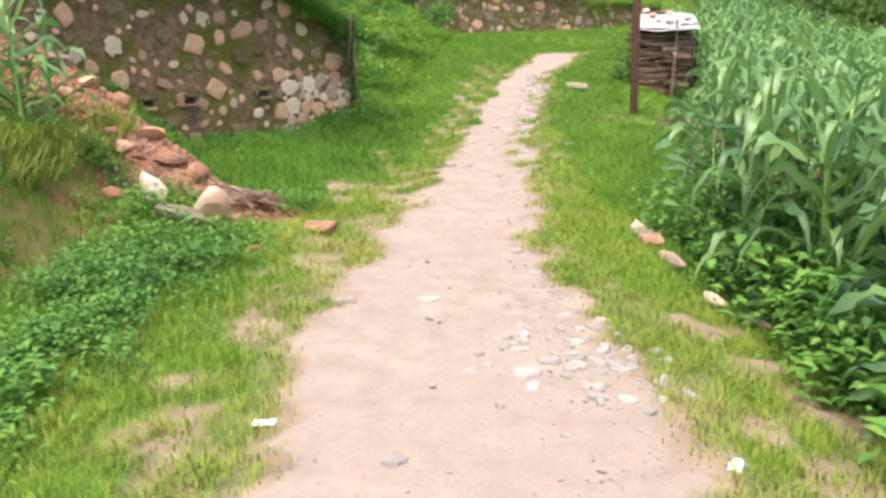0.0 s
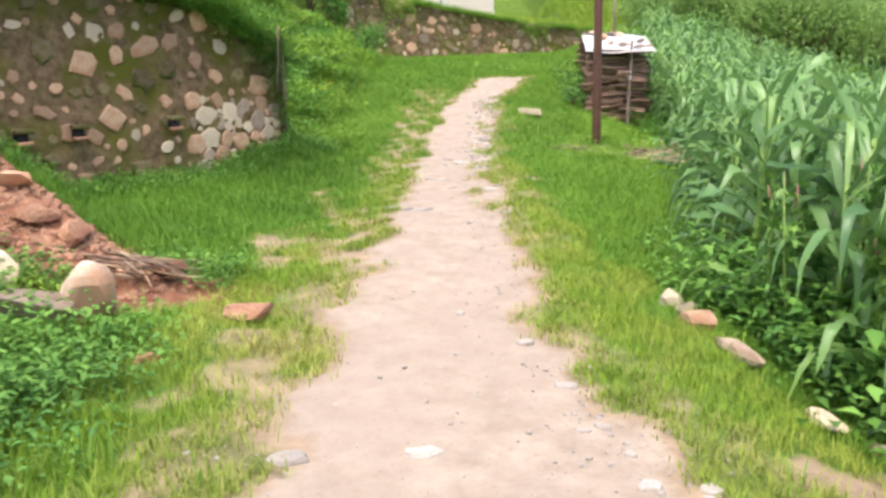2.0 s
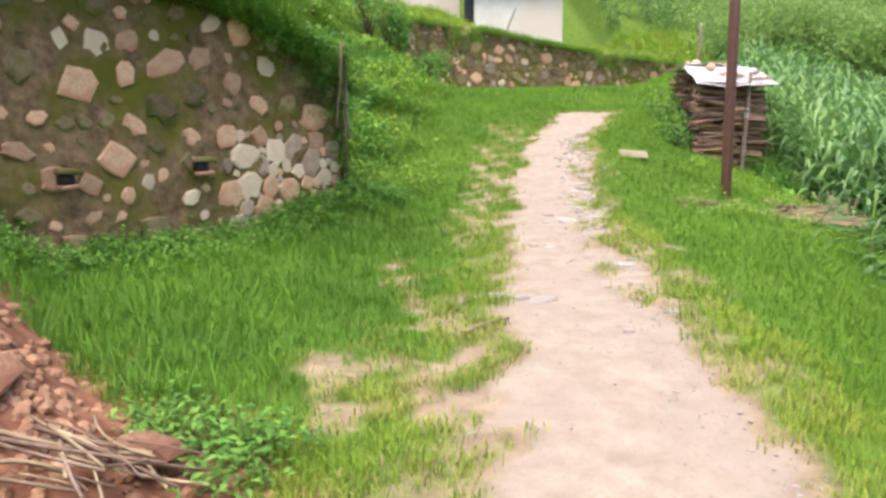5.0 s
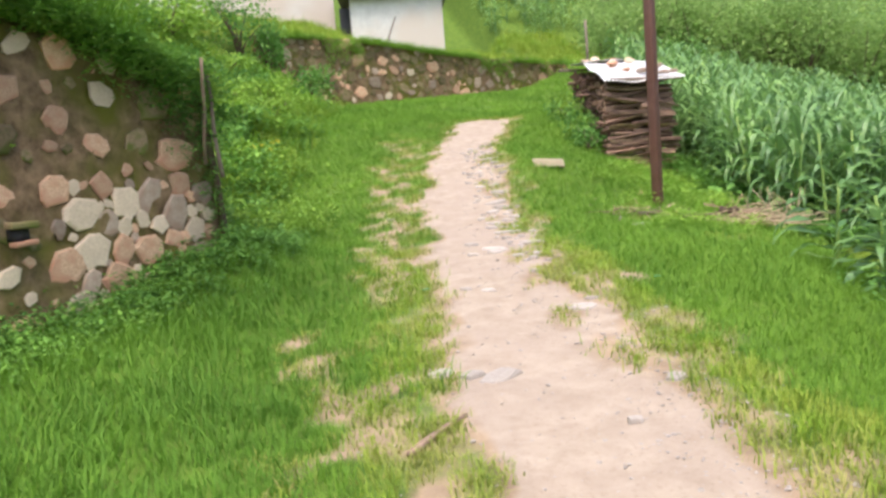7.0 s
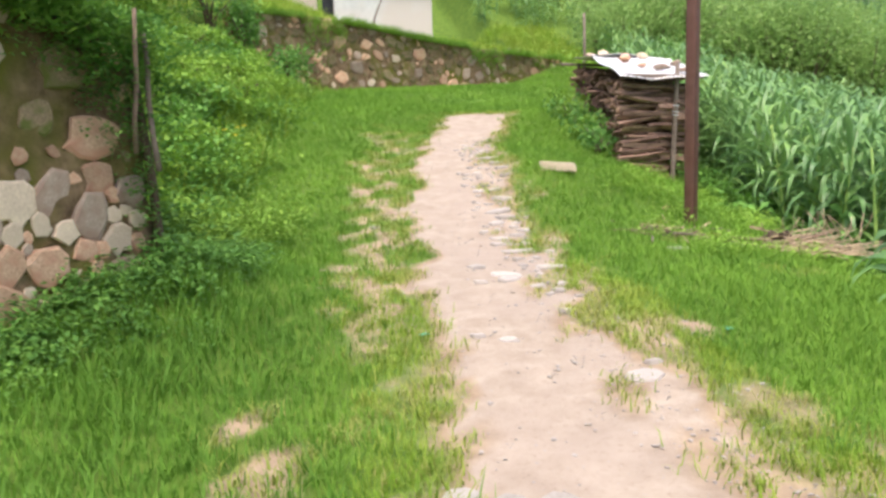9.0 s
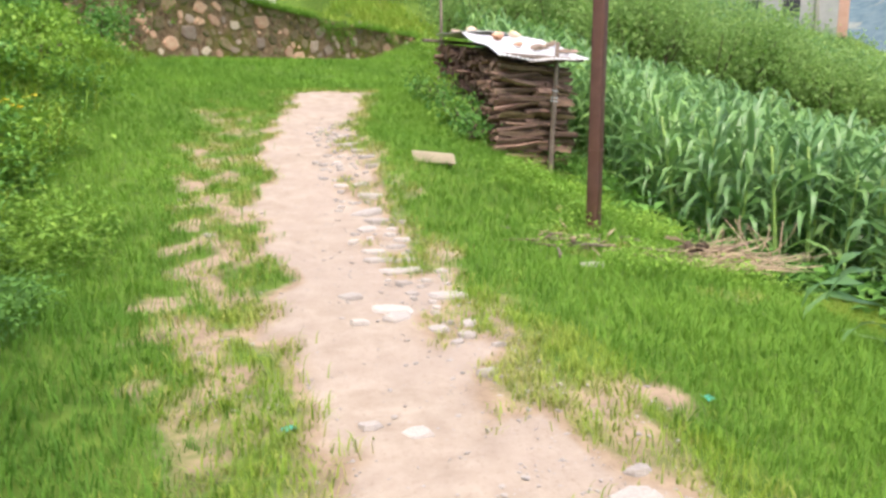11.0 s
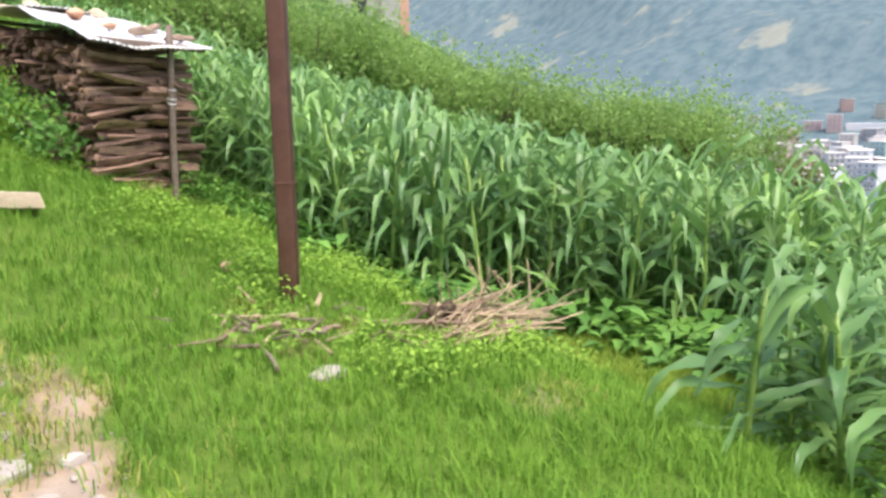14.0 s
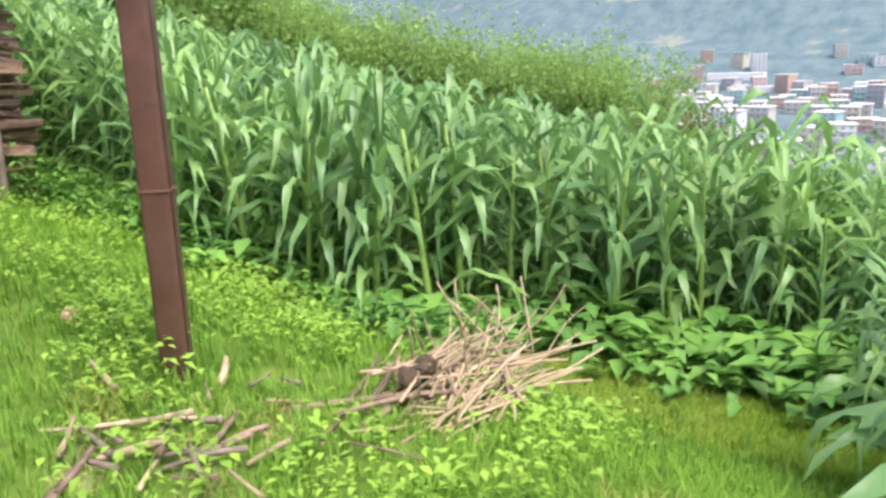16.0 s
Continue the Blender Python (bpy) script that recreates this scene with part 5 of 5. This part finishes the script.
def stick(r, x, y, z, long, rad, yaw, rise, bend=0.05):
    t = np.linspace(-0.5, 0.5, 6)
    way = np.array([np.cos(yaw) * np.cos(rise), np.sin(yaw) * np.cos(rise), np.sin(rise)])
    P = np.array([x, y, z]) + long * t[:, None] * way + long * bend * (t**2 - 0.1)[:, None] * r.normal(0, 1, 3)
    return tube(P, rad * np.linspace(1.1, 0.7, 6), 5)


def build_brushwood():
    r = np.random.default_rng(41)
    cx, cy = 5.02, 10.78
    cz = z_at(cx, cy)
    pile = thing("brushwood_heap", pose(cx, cy, cz), "heap of dry straw stalks and grey branches in the grass", "brushwood")
    for k in range(130):
        x, y = r.normal(0.12, 0.3), r.normal(-0.05, 0.18)
        h = max(0.02, 0.24 - 0.5 * np.hypot(x * 0.8, y)) * r.uniform(0.1, 1.0)
        v, f = stick(r, x, y, h, r.uniform(0.4, 1.0), r.uniform(0.004, 0.009), r.normal(-0.15, 0.35), r.normal(0, 0.14), 0.16)
        part("dry_stalk", mesh_of("dry_stalk", v, f, STRAW), None, pile)
    for k in range(16):
        x, y = r.normal(0.15, 0.3), r.normal(0.0, 0.14)
        v, f = stick(r, x, y, 0.22, r.uniform(0.25, 0.5), 0.006, r.uniform(0, 6.28), r.uniform(0.7, 1.4), 0.2)
        part("dry_stalk", mesh_of("dry_stalk", v, f, STRAW), None, pile)
    for k in range(14):
        x, y = r.normal(-0.42, 0.22), r.normal(0.02, 0.1)
        v, f = stick(r, x, y, r.uniform(0.02, 0.16), r.uniform(0.5, 1.0), r.uniform(0.008, 0.02), r.normal(-0.05, 0.3), r.normal(0.03, 0.1), 0.14)
        part("branch", mesh_of("branch", v, f, TWIG), None, pile, "grey-brown branch")
    for k in range(3):
        ob = part("stump_root", stone_mesh("stump_root", BARK, 90 + k, 1.2), None, pile, "dark knotted root", pose(-0.2 + 0.07 * k, 0.02, 0.17, 20 * k, 30, 40 * k) @ Matrix.Diagonal((0.2, 0.11, 0.12, 1)))
    # a lone stick at the path's edge
    v, f = stick(r, 0, 0, 0.02, 0.55, 0.02, 0.9, 0.0, 0.06)
    ob = part("fallen_stick", mesh_of("fallen_stick", v, f, TWIG), None, m=pose(0.42, 5.45, z_at(0.42, 5.45)))
    tagged(ob, "grey fallen stick lying at the edge of the path", "stick")
    # broken wood scattered by the pole
    for k in range(34):
        x, y = 3.85 + r.normal(0, 0.28), 11.2 + r.normal(0, 0.32)
        v, f = stick(r, 0, 0, 0, r.uniform(0.1, 0.34), r.uniform(0.006, 0.018), r.uniform(0, 3.14), r.normal(0.05, 0.1), 0.1)
        ob = part("wood_scrap", mesh_of("wood_scrap", v, f, (TWIG, STRAW, POST_WOOD)[k % 3]), None, m=pose(x, y, z_at(x, y) + 0.04))
        tagged(ob, "pale broken piece of wood lying in the grass by the pole", "wood scrap", "broken wood by the pole")


def lay(name, me, x, y, size, label, category, group="", turn=0, sink=0.0, tip=(0, 0)):
    ob = new(name, me)
    ob.matrix_basis = pose(x, y, z_at(x, y) - sink, tip[0], tip[1], turn) @ Matrix.Diagonal((*size, 1))
    return tagged(ob, label, category, group)


def build_stones():
    r = np.random.default_rng(51)
    # the squared block on the verge
    me = stone_mesh("stone_block", PALE_STONE, 61, 1.0, 0.05)
    ob = lay("stone_block", me, 3.47, 13.64, (0.42, 0.2, 0.13), "pale squared stone block lying in the grass", "stone", turn=-36, sink=-0.05, tip=(-6, 3))
    # flat red slab beside the path
    lay("stone_slab", stone_mesh("stone_slab", RED_STONE, 62, 1.0), -0.33, 2.27, (0.4, 0.36, 0.17), "flat reddish sandstone slab lying at the path's edge", "stone", turn=20, sink=-0.045, tip=(16, -6))
    lay("small_rock", stone_mesh("small_rock", RED_STONE, 63), -0.7, 1.52, (0.2, 0.16, 0.16), "small brown rock half hidden in grass", "stone", turn=50)
    # border stones at the field's near corner
    pale = [stone_mesh("border_stone", m, 64 + k, 1.0) for k, m in enumerate((PALE_STONE, GREY_STONE, STONE))]
    for k, (x, y, a, b, c, turn) in enumerate(((2.53, 2.72, 0.25, 0.2, 0.3, 20), (2.55, 2.48, 0.22, 0.18, 0.2, 60), (2.55, 2.2, 0.3, 0.22, 0.24, -50), (2.6, 1.78, 0.58, 0.16, 0.17, -80), (2.72, 1.0, 0.3, 0.18, 0.14, -70), (2.9, 0.75, 0.34, 0.16, 0.12, -60))):
        lay("border_stone", pale[(0, 1, 2, 1, 0, 1)[k]], x, y, (a, b, c), "pale rough stone edging the maize field", "stone", "stones edging the field", turn, -0.03)
    lay("pink_stone", stone_mesh("pink_stone", STONE, 71), 4.41, 12.43, (0.2, 0.12, 0.15), "small pale pinkish stone in the grass by the pole", "stone", turn=40, sink=-0.02)
    # boulders in the slide of red earth
    shapes = [stone_mesh("boulder", m, 72 + k, 0.85) for k, m in enumerate((RED_STONE, RED_STONE, STONE, RED_STONE, GREY_STONE))]
    big = stone_mesh("boulder", BOULDER, 74, 0.95, 0.0, 3, 0.38)
    lay("boulder", big, -1.21, 2.1, (0.32, 0.3, 0.46), "big upright pale boulder with white streaks in red earth", "boulder", "boulders in the earth slide", 30, -0.14)
    lay("stone_plate", stone_mesh("stone_plate", GREY_STONE, 80, 1.0, 0.08), -1.42, 1.9, (0.4, 0.16, 0.1), "grey flat stone leaning in red earth", "stone", turn=25, sink=-0.07, tip=(25, 18))
    lay("stone_plate", stone_mesh("stone_plate", PALE_STONE, 81), -1.72, 2.08, (0.3, 0.24, 0.36), "pale angular stone in red earth", "stone", turn=15, sink=-0.12)
    lay("boulder", shapes[3], -1.08, 3.2, (0.36, 0.32, 0.3), "brown rounded boulder at the foot of the earth slide", "boulder", "boulders in the earth slide", 10, -0.12)
    for x, y, s in ((-1.75, 3.25, 0.5), (-1.95, 2.75, 0.34), (-2.2, 2.35, 0.3), (-2.0, 3.3, 0.42), (-1.7, 2.75, 0.28), (-2.4, 3.2, 0.32), (-2.35, 3.65, 0.46), (-2.8, 3.55, 0.34), (-2.75, 3.95, 0.4), (-3.2, 3.75, 0.3), (-3.2, 4.2, 0.36), (-2.1, 3.0, 0.24), (-1.3, 3.0, 0.22), (-3.6, 4.3, 0.4), (-2.6, 3.3, 0.22), (-1.5, 2.55, 0.18), (-3.9, 4.1, 0.34), (-4.0, 4.6, 0.4)):
        lay("boulder", shapes[int(r.integers(0, 5))], x, y, (s, s * r.uniform(0.6, 0.85), s * r.uniform(0.5, 0.8)), "red-brown rock tumbled in the slide of red earth", "boulder", "boulders in the earth slide", r.uniform(0, 360), -0.04)
    # clods
    n = 2400
    f = r.random(n) ** 0.7
    x, y = -4.6 + 3.4 * f + r.normal(0, 0.42, n), 4.75 - 1.9 * f + r.normal(0, 0.42, n)
    ok = on_slide(x, y, 0.8) & (wall_side(x, y) < 0)
    x, y = x[ok], y[ok]
    bits = [(np.array([v.co[:] for v in m.vertices]), [np.array([p.vertices[:] for p in m.polygons if len(p.vertices) == 3])]) for m in (stone_mesh("clod", RED_STONE, 95 + q, 0.8, 0.0, 1) for q in range(4))]
    scattered("earth_clods", bits, np.stack([x, y, ground_z(x, y)], -1), r.uniform(0, 6.28, len(x)), r.uniform(0.02, 0.12, len(x)), RED_STONE, None, "crumbled red earth clods and stone chips", "earth", False)
    # dry stalks on the slide
    heap = thing("dry_stalks", pose(-1.25, 2.95, z_at(-1.25, 2.95) + 0.08), "bundle of grey dry stalks lying on the rubble", "dry stalks")
    for k in range(26):
        v, f = stick(r, r.normal(0, 0.1), r.normal(0, 0.08), r.uniform(0.0, 0.12), r.uniform(0.3, 0.7), r.uniform(0.004, 0.011), r.normal(-0.5, 0.3), r.normal(-0.1, 0.15), 0.12)
        part("stalk", mesh_of("stalk", v, f, (TWIG, STRAW)[k % 2]), None, heap)
    # flagstones set in the right edge of the path
    flags = [wall_stone_mesh("path_stone", FLAG, 110 + k) for k in range(8)]
    spots = [
        (2.3, 12.46, 0.4), (2.3, 12.16, 0.34), (2.12, 11.86, 0.28), (2.31, 11.46, 0.22), (1.97, 11.17, 0.28), (1.96, 10.93, 0.28), (2.03, 10.64, 0.42),
        (2.2, 11.26, 0.22), (2.12, 10.87, 0.24), (2.14, 9.98, 0.34), (1.67, 9.77, 0.34), (1.5, 10.1, 0.2), (1.66, 9.63, 0.22), (1.42, 9.6, 0.14),
        (1.08, 8.31, 0.13), (1.26, 8.18, 0.16), (2.8, 14.82, 0.36), (2.8, 14.36, 0.26), (2.8, 14.08, 0.24), (2.77, 13.77, 0.26), (2.5, 12.95, 0.34), (2.28, 13.34, 0.24),
        (2.48, 13.3, 0.2), (1.83, 8.69, 0.16), (0.65, 13.0, 0.14), (0.78, 11.9, 0.12), (1.82, 7.42, 0.36), (1.97, 7.61, 0.16), (0.57, 6.38, 0.22), (0.9, 6.22, 0.34),
        (0.75, 6.3, 0.2), (1.82, 5.84, 0.18), (1.38, 5.34, 0.1), (1.37, 1.92, 0.13), (1.46, 1.19, 0.14), (0.69, 0.49, 0.2), (0.15, 0.49, 0.2), (1.41, 0.62, 0.11), (1.5, 0.66, 0.1),
        (1.24, -0.79, 0.2), (1.38, -0.63, 0.14), (0.68, -1.69, 0.14), (1.03, 2.58, 0.08), (3.64, 10.57, 0.26),
    ]
    for k in range(900):
        y = r.uniform(9.0, 16.5)
        x = path_right(y) - 0.28 + r.normal(0, 0.14)
        s = r.uniform(0.05, 0.17)
        if len(spots) < 135 and all((x - p) ** 2 + (y - q) ** 2 > (0.5 * (s + t)) ** 2 for p, q, t in spots):
            spots.append((x, y, s))
    for x, y, s in spots:
        lay("path_stone", flags[int(r.integers(0, 8))], x, y, (s * 0.9, 0.11, s * r.uniform(0.55, 0.85)), "pale flat stone set in the worn edge of the path", "stone", "stones in the path", r.uniform(-40, 40), 0.004, (90 + r.normal(0, 4), r.normal(0, 4)))
    # loose rubble beside the path at the start
    for k in range(70):
        x, y, s = 1.55 + r.normal(0, 0.24), -0.6 + r.normal(0, 0.36), r.uniform(0.03, 0.12)
        lay("path_stone", flags[int(r.integers(0, 8))], x, y, (s, 0.08, s * 0.7), "small pale stone in loose rubble on the path", "stone", "stones in the path", r.uniform(0, 360), 0.0, (90 + r.normal(0, 12), r.normal(0, 10)))
    # gravel
    n = 9000
    y = r.uniform(-4, 17, n)
    x = np.where(r.random(n) < 0.55, path_right(y) - 0.15 + r.normal(0, 0.28, n), r.uniform(path_left(y) - 0.5, path_right(y) + 0.5, n))
    ok = (bareness(x, y) > 0.35) & ~((np.hypot(x - 1.2, y - 2.5) < 2) & (r.random(n) < 0.4))
    x, y = x[ok], y[ok]
    bits = [(np.array([v.co[:] for v in m.vertices]) * [1, 0.8, 0.5], [np.array([p.vertices[:] for p in m.polygons])]) for m in (stone_mesh("chip", FLAG, 130 + q, 0.8, 0.0, 1) for q in range(5))]
    scattered("gravel", bits, np.stack([x, y, ground_z(x, y) + 0.002], -1), r.uniform(0, 6.28, len(x)), r.choice([0.012, 0.02, 0.03, 0.05], len(x), p=[0.45, 0.35, 0.15, 0.05]), FLAG, None, "loose stone chips and gravel on the sandy path", "gravel", False)
    # litter
    for x, y, s, mat, word in ((2.0, -1.62, 0.09, WHITE_SCRAP, "white"), (0.09, -1.36, 0.1, WHITE_SCRAP, "white"), (2.72, 8.1, 0.08, GREEN_SCRAP, "green"), (0.75, 8.35, 0.07, GREEN_SCRAP, "green")):
        bm = bmesh.new()
        bmesh.ops.create_grid(bm, x_segments=5, y_segments=4, size=0.5)
        for v in bm.verts:
            v.co.z = 0.25 * noise.noise(v.co * 3 + Vector((x * 7, y * 5, 0))) + 0.12
        ob = part("plastic_scrap", bm, mat, m=pose(x, y, z_at(x, y) + 0.01, 0, 0, 30 * x) @ Matrix.Diagonal((s, s * 0.6, s, 1)))
        ob.modifiers.new("thickness", "SOLIDIFY").thickness = 0.01
        tagged(ob, f"crumpled {word} plastic scrap on the path's edge", "litter", "litter")


# ---- houses above the path ----
def build_shed():
    g = z_at(3.6, 33.6)
    shed = thing("plastered_shed", pose(3.55, 34.6, 6.35, 0, 0, -6), "low white plastered shed with a dark roof slab", "shed")
    bm = boxed(pose(0, 0, 0.9), (3.6, 3.0, 2.6), 0.02)
    part("wall", bm, PLASTER, shed)
    part("roof", boxed(pose(-0.1, -0.15, 2.27), (4.3, 3.6, 0.14), 0.02), ROOF_DARK, shed, "dark roof slab")
    part("door", boxed(pose(-2.0, -1.0, 1.0), (0.5, 0.06, 1.9), 0.01), DARK, shed, "dark doorway")
    part("base_course", boxed(pose(0, -1.52, -0.1), (3.66, 0.05, 0.35), 0.01), STAINED, shed)


def build_house():
    house = thing("rendered_house", pose(-4.6, 37.0, 6.9, 0, 0, 4), "long stained rendered house above the terrace wall", "house")
    part("wall", boxed(pose(0, 0, 1.5), (11.0, 5.0, 4.2), 0.03), STAINED, house)
    part("roof", boxed(pose(0, 0, 3.72), (11.6, 5.6, 0.2), 0.03), ROOF_DARK, house, "flat roof slab")
    part("pilaster", boxed(pose(-1.6, -2.53, 1.4), (0.25, 0.08, 4.0), 0.01), PLASTER, house)
    for x in (-4.4,):
        w = part("window", boxed(pose(x, -2.52, 2.1), (1.0, 0.06, 1.1), 0.01), DARK, house, "dark window")
        part("sill", boxed(pose(x, -2.56, 1.5), (1.2, 0.12, 0.06), 0.01), PLASTER, w)


def build_block():
    """The grey building on the ridge with its salmon side wall."""
    a, b = np.array([41.4, 55.8]), np.array([48.5, 48.9])
    way = (b - a) / np.linalg.norm(b - a)
    yaw = math.degrees(math.atan2(way[1], way[0]))
    mid = (a + b) / 2 + np.array([0.70, 0.715]) * 3.5
    house = thing("concrete_house", pose(mid[0], mid[1], 9.0, 0, 0, yaw), "grey unfinished concrete house with a salmon side wall", "house")
    long = float(np.linalg.norm(b - a))
    part("wall", boxed(pose(0, 0, 3.6), (long, 7.0, 8.4), 0.03), CONCRETE, house)
    part("side_wall", boxed(pose(long / 2 + 0.35, -2.2, 3.2), (0.7, 2.6, 7.6), 0.03), PINK, house, "salmon painted wall")
    part("roof", boxed(pose(0, 0, 7.9), (long + 1, 8, 0.25), 0.03), CONCRETE, house)
    part("floor_slab", boxed(pose(0, -0.1, 3.4), (long + 0.3, 7.2, 0.25), 0.02), CONCRETE, house)
    for x in (-3.4, -0.8, 1.8):
        part("window", boxed(pose(x, -3.5, 5.0), (1.2, 0.1, 1.3), 0.01), DARK, house, "dark window opening")
        part("window", boxed(pose(x, -3.5, 1.6), (1.2, 0.1, 1.3), 0.01), DARK, house, "dark window opening")
    part("drainpipe", mesh_of("drainpipe", *tube(np.array([(3.5, -3.6, -0.5), (3.5, -3.6, 4.0), (3.5, -3.6, 8.0)]), [0.16] * 3, 8), PLASTER), None, house, "pale pipe")
    for x, y, z, h, rad in ((9.0, 27.4, 0, 2.2, 0.045), (2.6, 29.0, 0, 1.3, 0.03)):
        ground = z_at(x, y)
        line = np.array([(x, y, ground - 0.3), (x + 0.03, y, ground + h / 2), (x + (0.3 if h < 2 else 0.02), y, ground + h)])
        ob = part("garden_post", mesh_of("garden_post", *tube(line, [rad, rad, rad * 0.9], 6), POST_WOOD), None)
        tagged(ob, "weathered grey post standing on the terrace", "post", "posts on the terrace")


def build_cable():
    P = [(9.0 + 3.0 * t, 15.0 + 3.0 * (1 - t) - 9 * t, 6.1 - 1.1 * t - 0.6 * t * (1 - t)) for t in np.linspace(-0.6, 1.6, 24)]
    ob = part("overhead_cable", mesh_of("overhead_cable", *tube(P, [0.008] * 24, 5), CABLE), None)
    tagged(ob, "thin pale overhead cable above the maize field", "cable")


# ---- the town in the valley ----
def build_town():
    r = np.random.default_rng(61)
    paints = [("pale", (0.62, 0.58, 0.55)), ("white", (0.75, 0.75, 0.76)), ("brick_red", (0.6, 0.4, 0.34)), ("pink", (0.66, 0.48, 0.46)), ("cream", (0.68, 0.62, 0.5)), ("grey", (0.48, 0.48, 0.5)), ("teal", (0.38, 0.58, 0.58)), ("green", (0.42, 0.55, 0.47))]
    mats = [grainy(f"town_{n}", tuple(0.85 * v for v in c), c, 0.4, 0.9, 0.1, 0) for n, c in paints]
    kits = []
    for floors, wide in ((2, 8.0), (3, 9.0), (4, 10.0), (2, 12.0), (3, 9.0)):
        walls = boxed(pose(0, 0, floors * 1.5 - 2), (10.0, wide, floors * 3.0 + 4))
        me = bpy.data.meshes.new("wall")
        walls.to_mesh(me)
        walls.free()
        slab = bmesh.new()
        add_box(slab, pose(0, 0, floors * 3.0 + 0.1), (11.0, wide + 1.2, 0.35))
        top = bpy.data.meshes.new("roof")
        slab.to_mesh(top)
        slab.free()
        top.materials.append(PLASTER)
        kits.append((me, top, floors, wide))
    win = bpy.data.meshes.new("window")
    wb = boxed(pose(0, 0, 0), (0.12, 1.2, 1.1))
    wb.to_mesh(win)
    wb.free()
    win.materials.append(TOWN_GLASS)
    line = bpy.data.meshes.new("balcony")
    lb = boxed(pose(0, 0, 0), (1.0, 1.0, 0.3))
    lb.to_mesh(line)
    lb.free()
    line.materials.append(CONCRETE)
    sites = []
    for k in range(4000):
        if len(sites) >= 172:
            break
        near = len(sites) < 150
        R = r.uniform(320, 600) if near else r.uniform(600, 720)
        b = radians(r.uniform(72, 104) if near else r.uniform(60, 96))
        x, y = 2 + R * math.sin(b), 9 + R * math.cos(b)
        if all((x - p) ** 2 + (y - q) ** 2 > 12.5**2 for p, q in sites):
            sites.append((x, y))
    for x, y in sites:
        me, top, floors, wide = kits[int(r.integers(0, 5))]
        k = int(r.choice(8, p=[0.24, 0.18, 0.15, 0.18, 0.14, 0.05, 0.04, 0.02]))
        own = me.copy()
        own.materials.clear()
        own.materials.append(mats[k])
        word = paints[k][0].replace("_", " ")
        house = thing("town_house", pose(x, y, z_at(x, y), 0, 0, r.normal(0, 14)), f"{word} flat-roofed town house of {floors} storeys in the valley", "house", "houses of the town")
        part("wall", own, None, house)
        part("roof", top, None, house)
        for f in range(floors):
            ob = part("balcony", line, None, house, m=pose(-5.3, 0, f * 3.0 + 0.1) @ Matrix.Diagonal((1.0, wide, 0.9, 1)))
            for q in range(3):
                part("window", win, None, house, m=pose(-5.02, (q - 1) * wide * 0.3, f * 3.0 + 1.6))
    # long pale sheds between the houses
    bm = boxed(pose(0, 0, 1.0), (14, 40, 5))
    me = bpy.data.meshes.new("wall")
    bm.to_mesh(me)
    bm.free()
    me.materials.append(mats[1])
    for R, b in ((560, 78), (590, 84), (600, 90), (640, 81)):
        x, y = 2 + R * math.sin(radians(b)), 9 + R * math.cos(radians(b))
        shed = thing("long_shed", pose(x, y, z_at(x, y), 0, 0, r.normal(0, 6)), "long pale-roofed shed at the edge of the town", "shed", "long sheds of the town")
        part("wall", me, None, shed)


build_walls()
build_woodpile()
build_pole()
build_brushwood()
build_stones()
build_shed()
build_house()
build_block()
build_cable()
build_town()
build_maize()
build_bushes()
build_terrace_plants()
build_tall_weeds()
build_flowers()
build_weeds()
build_grass()
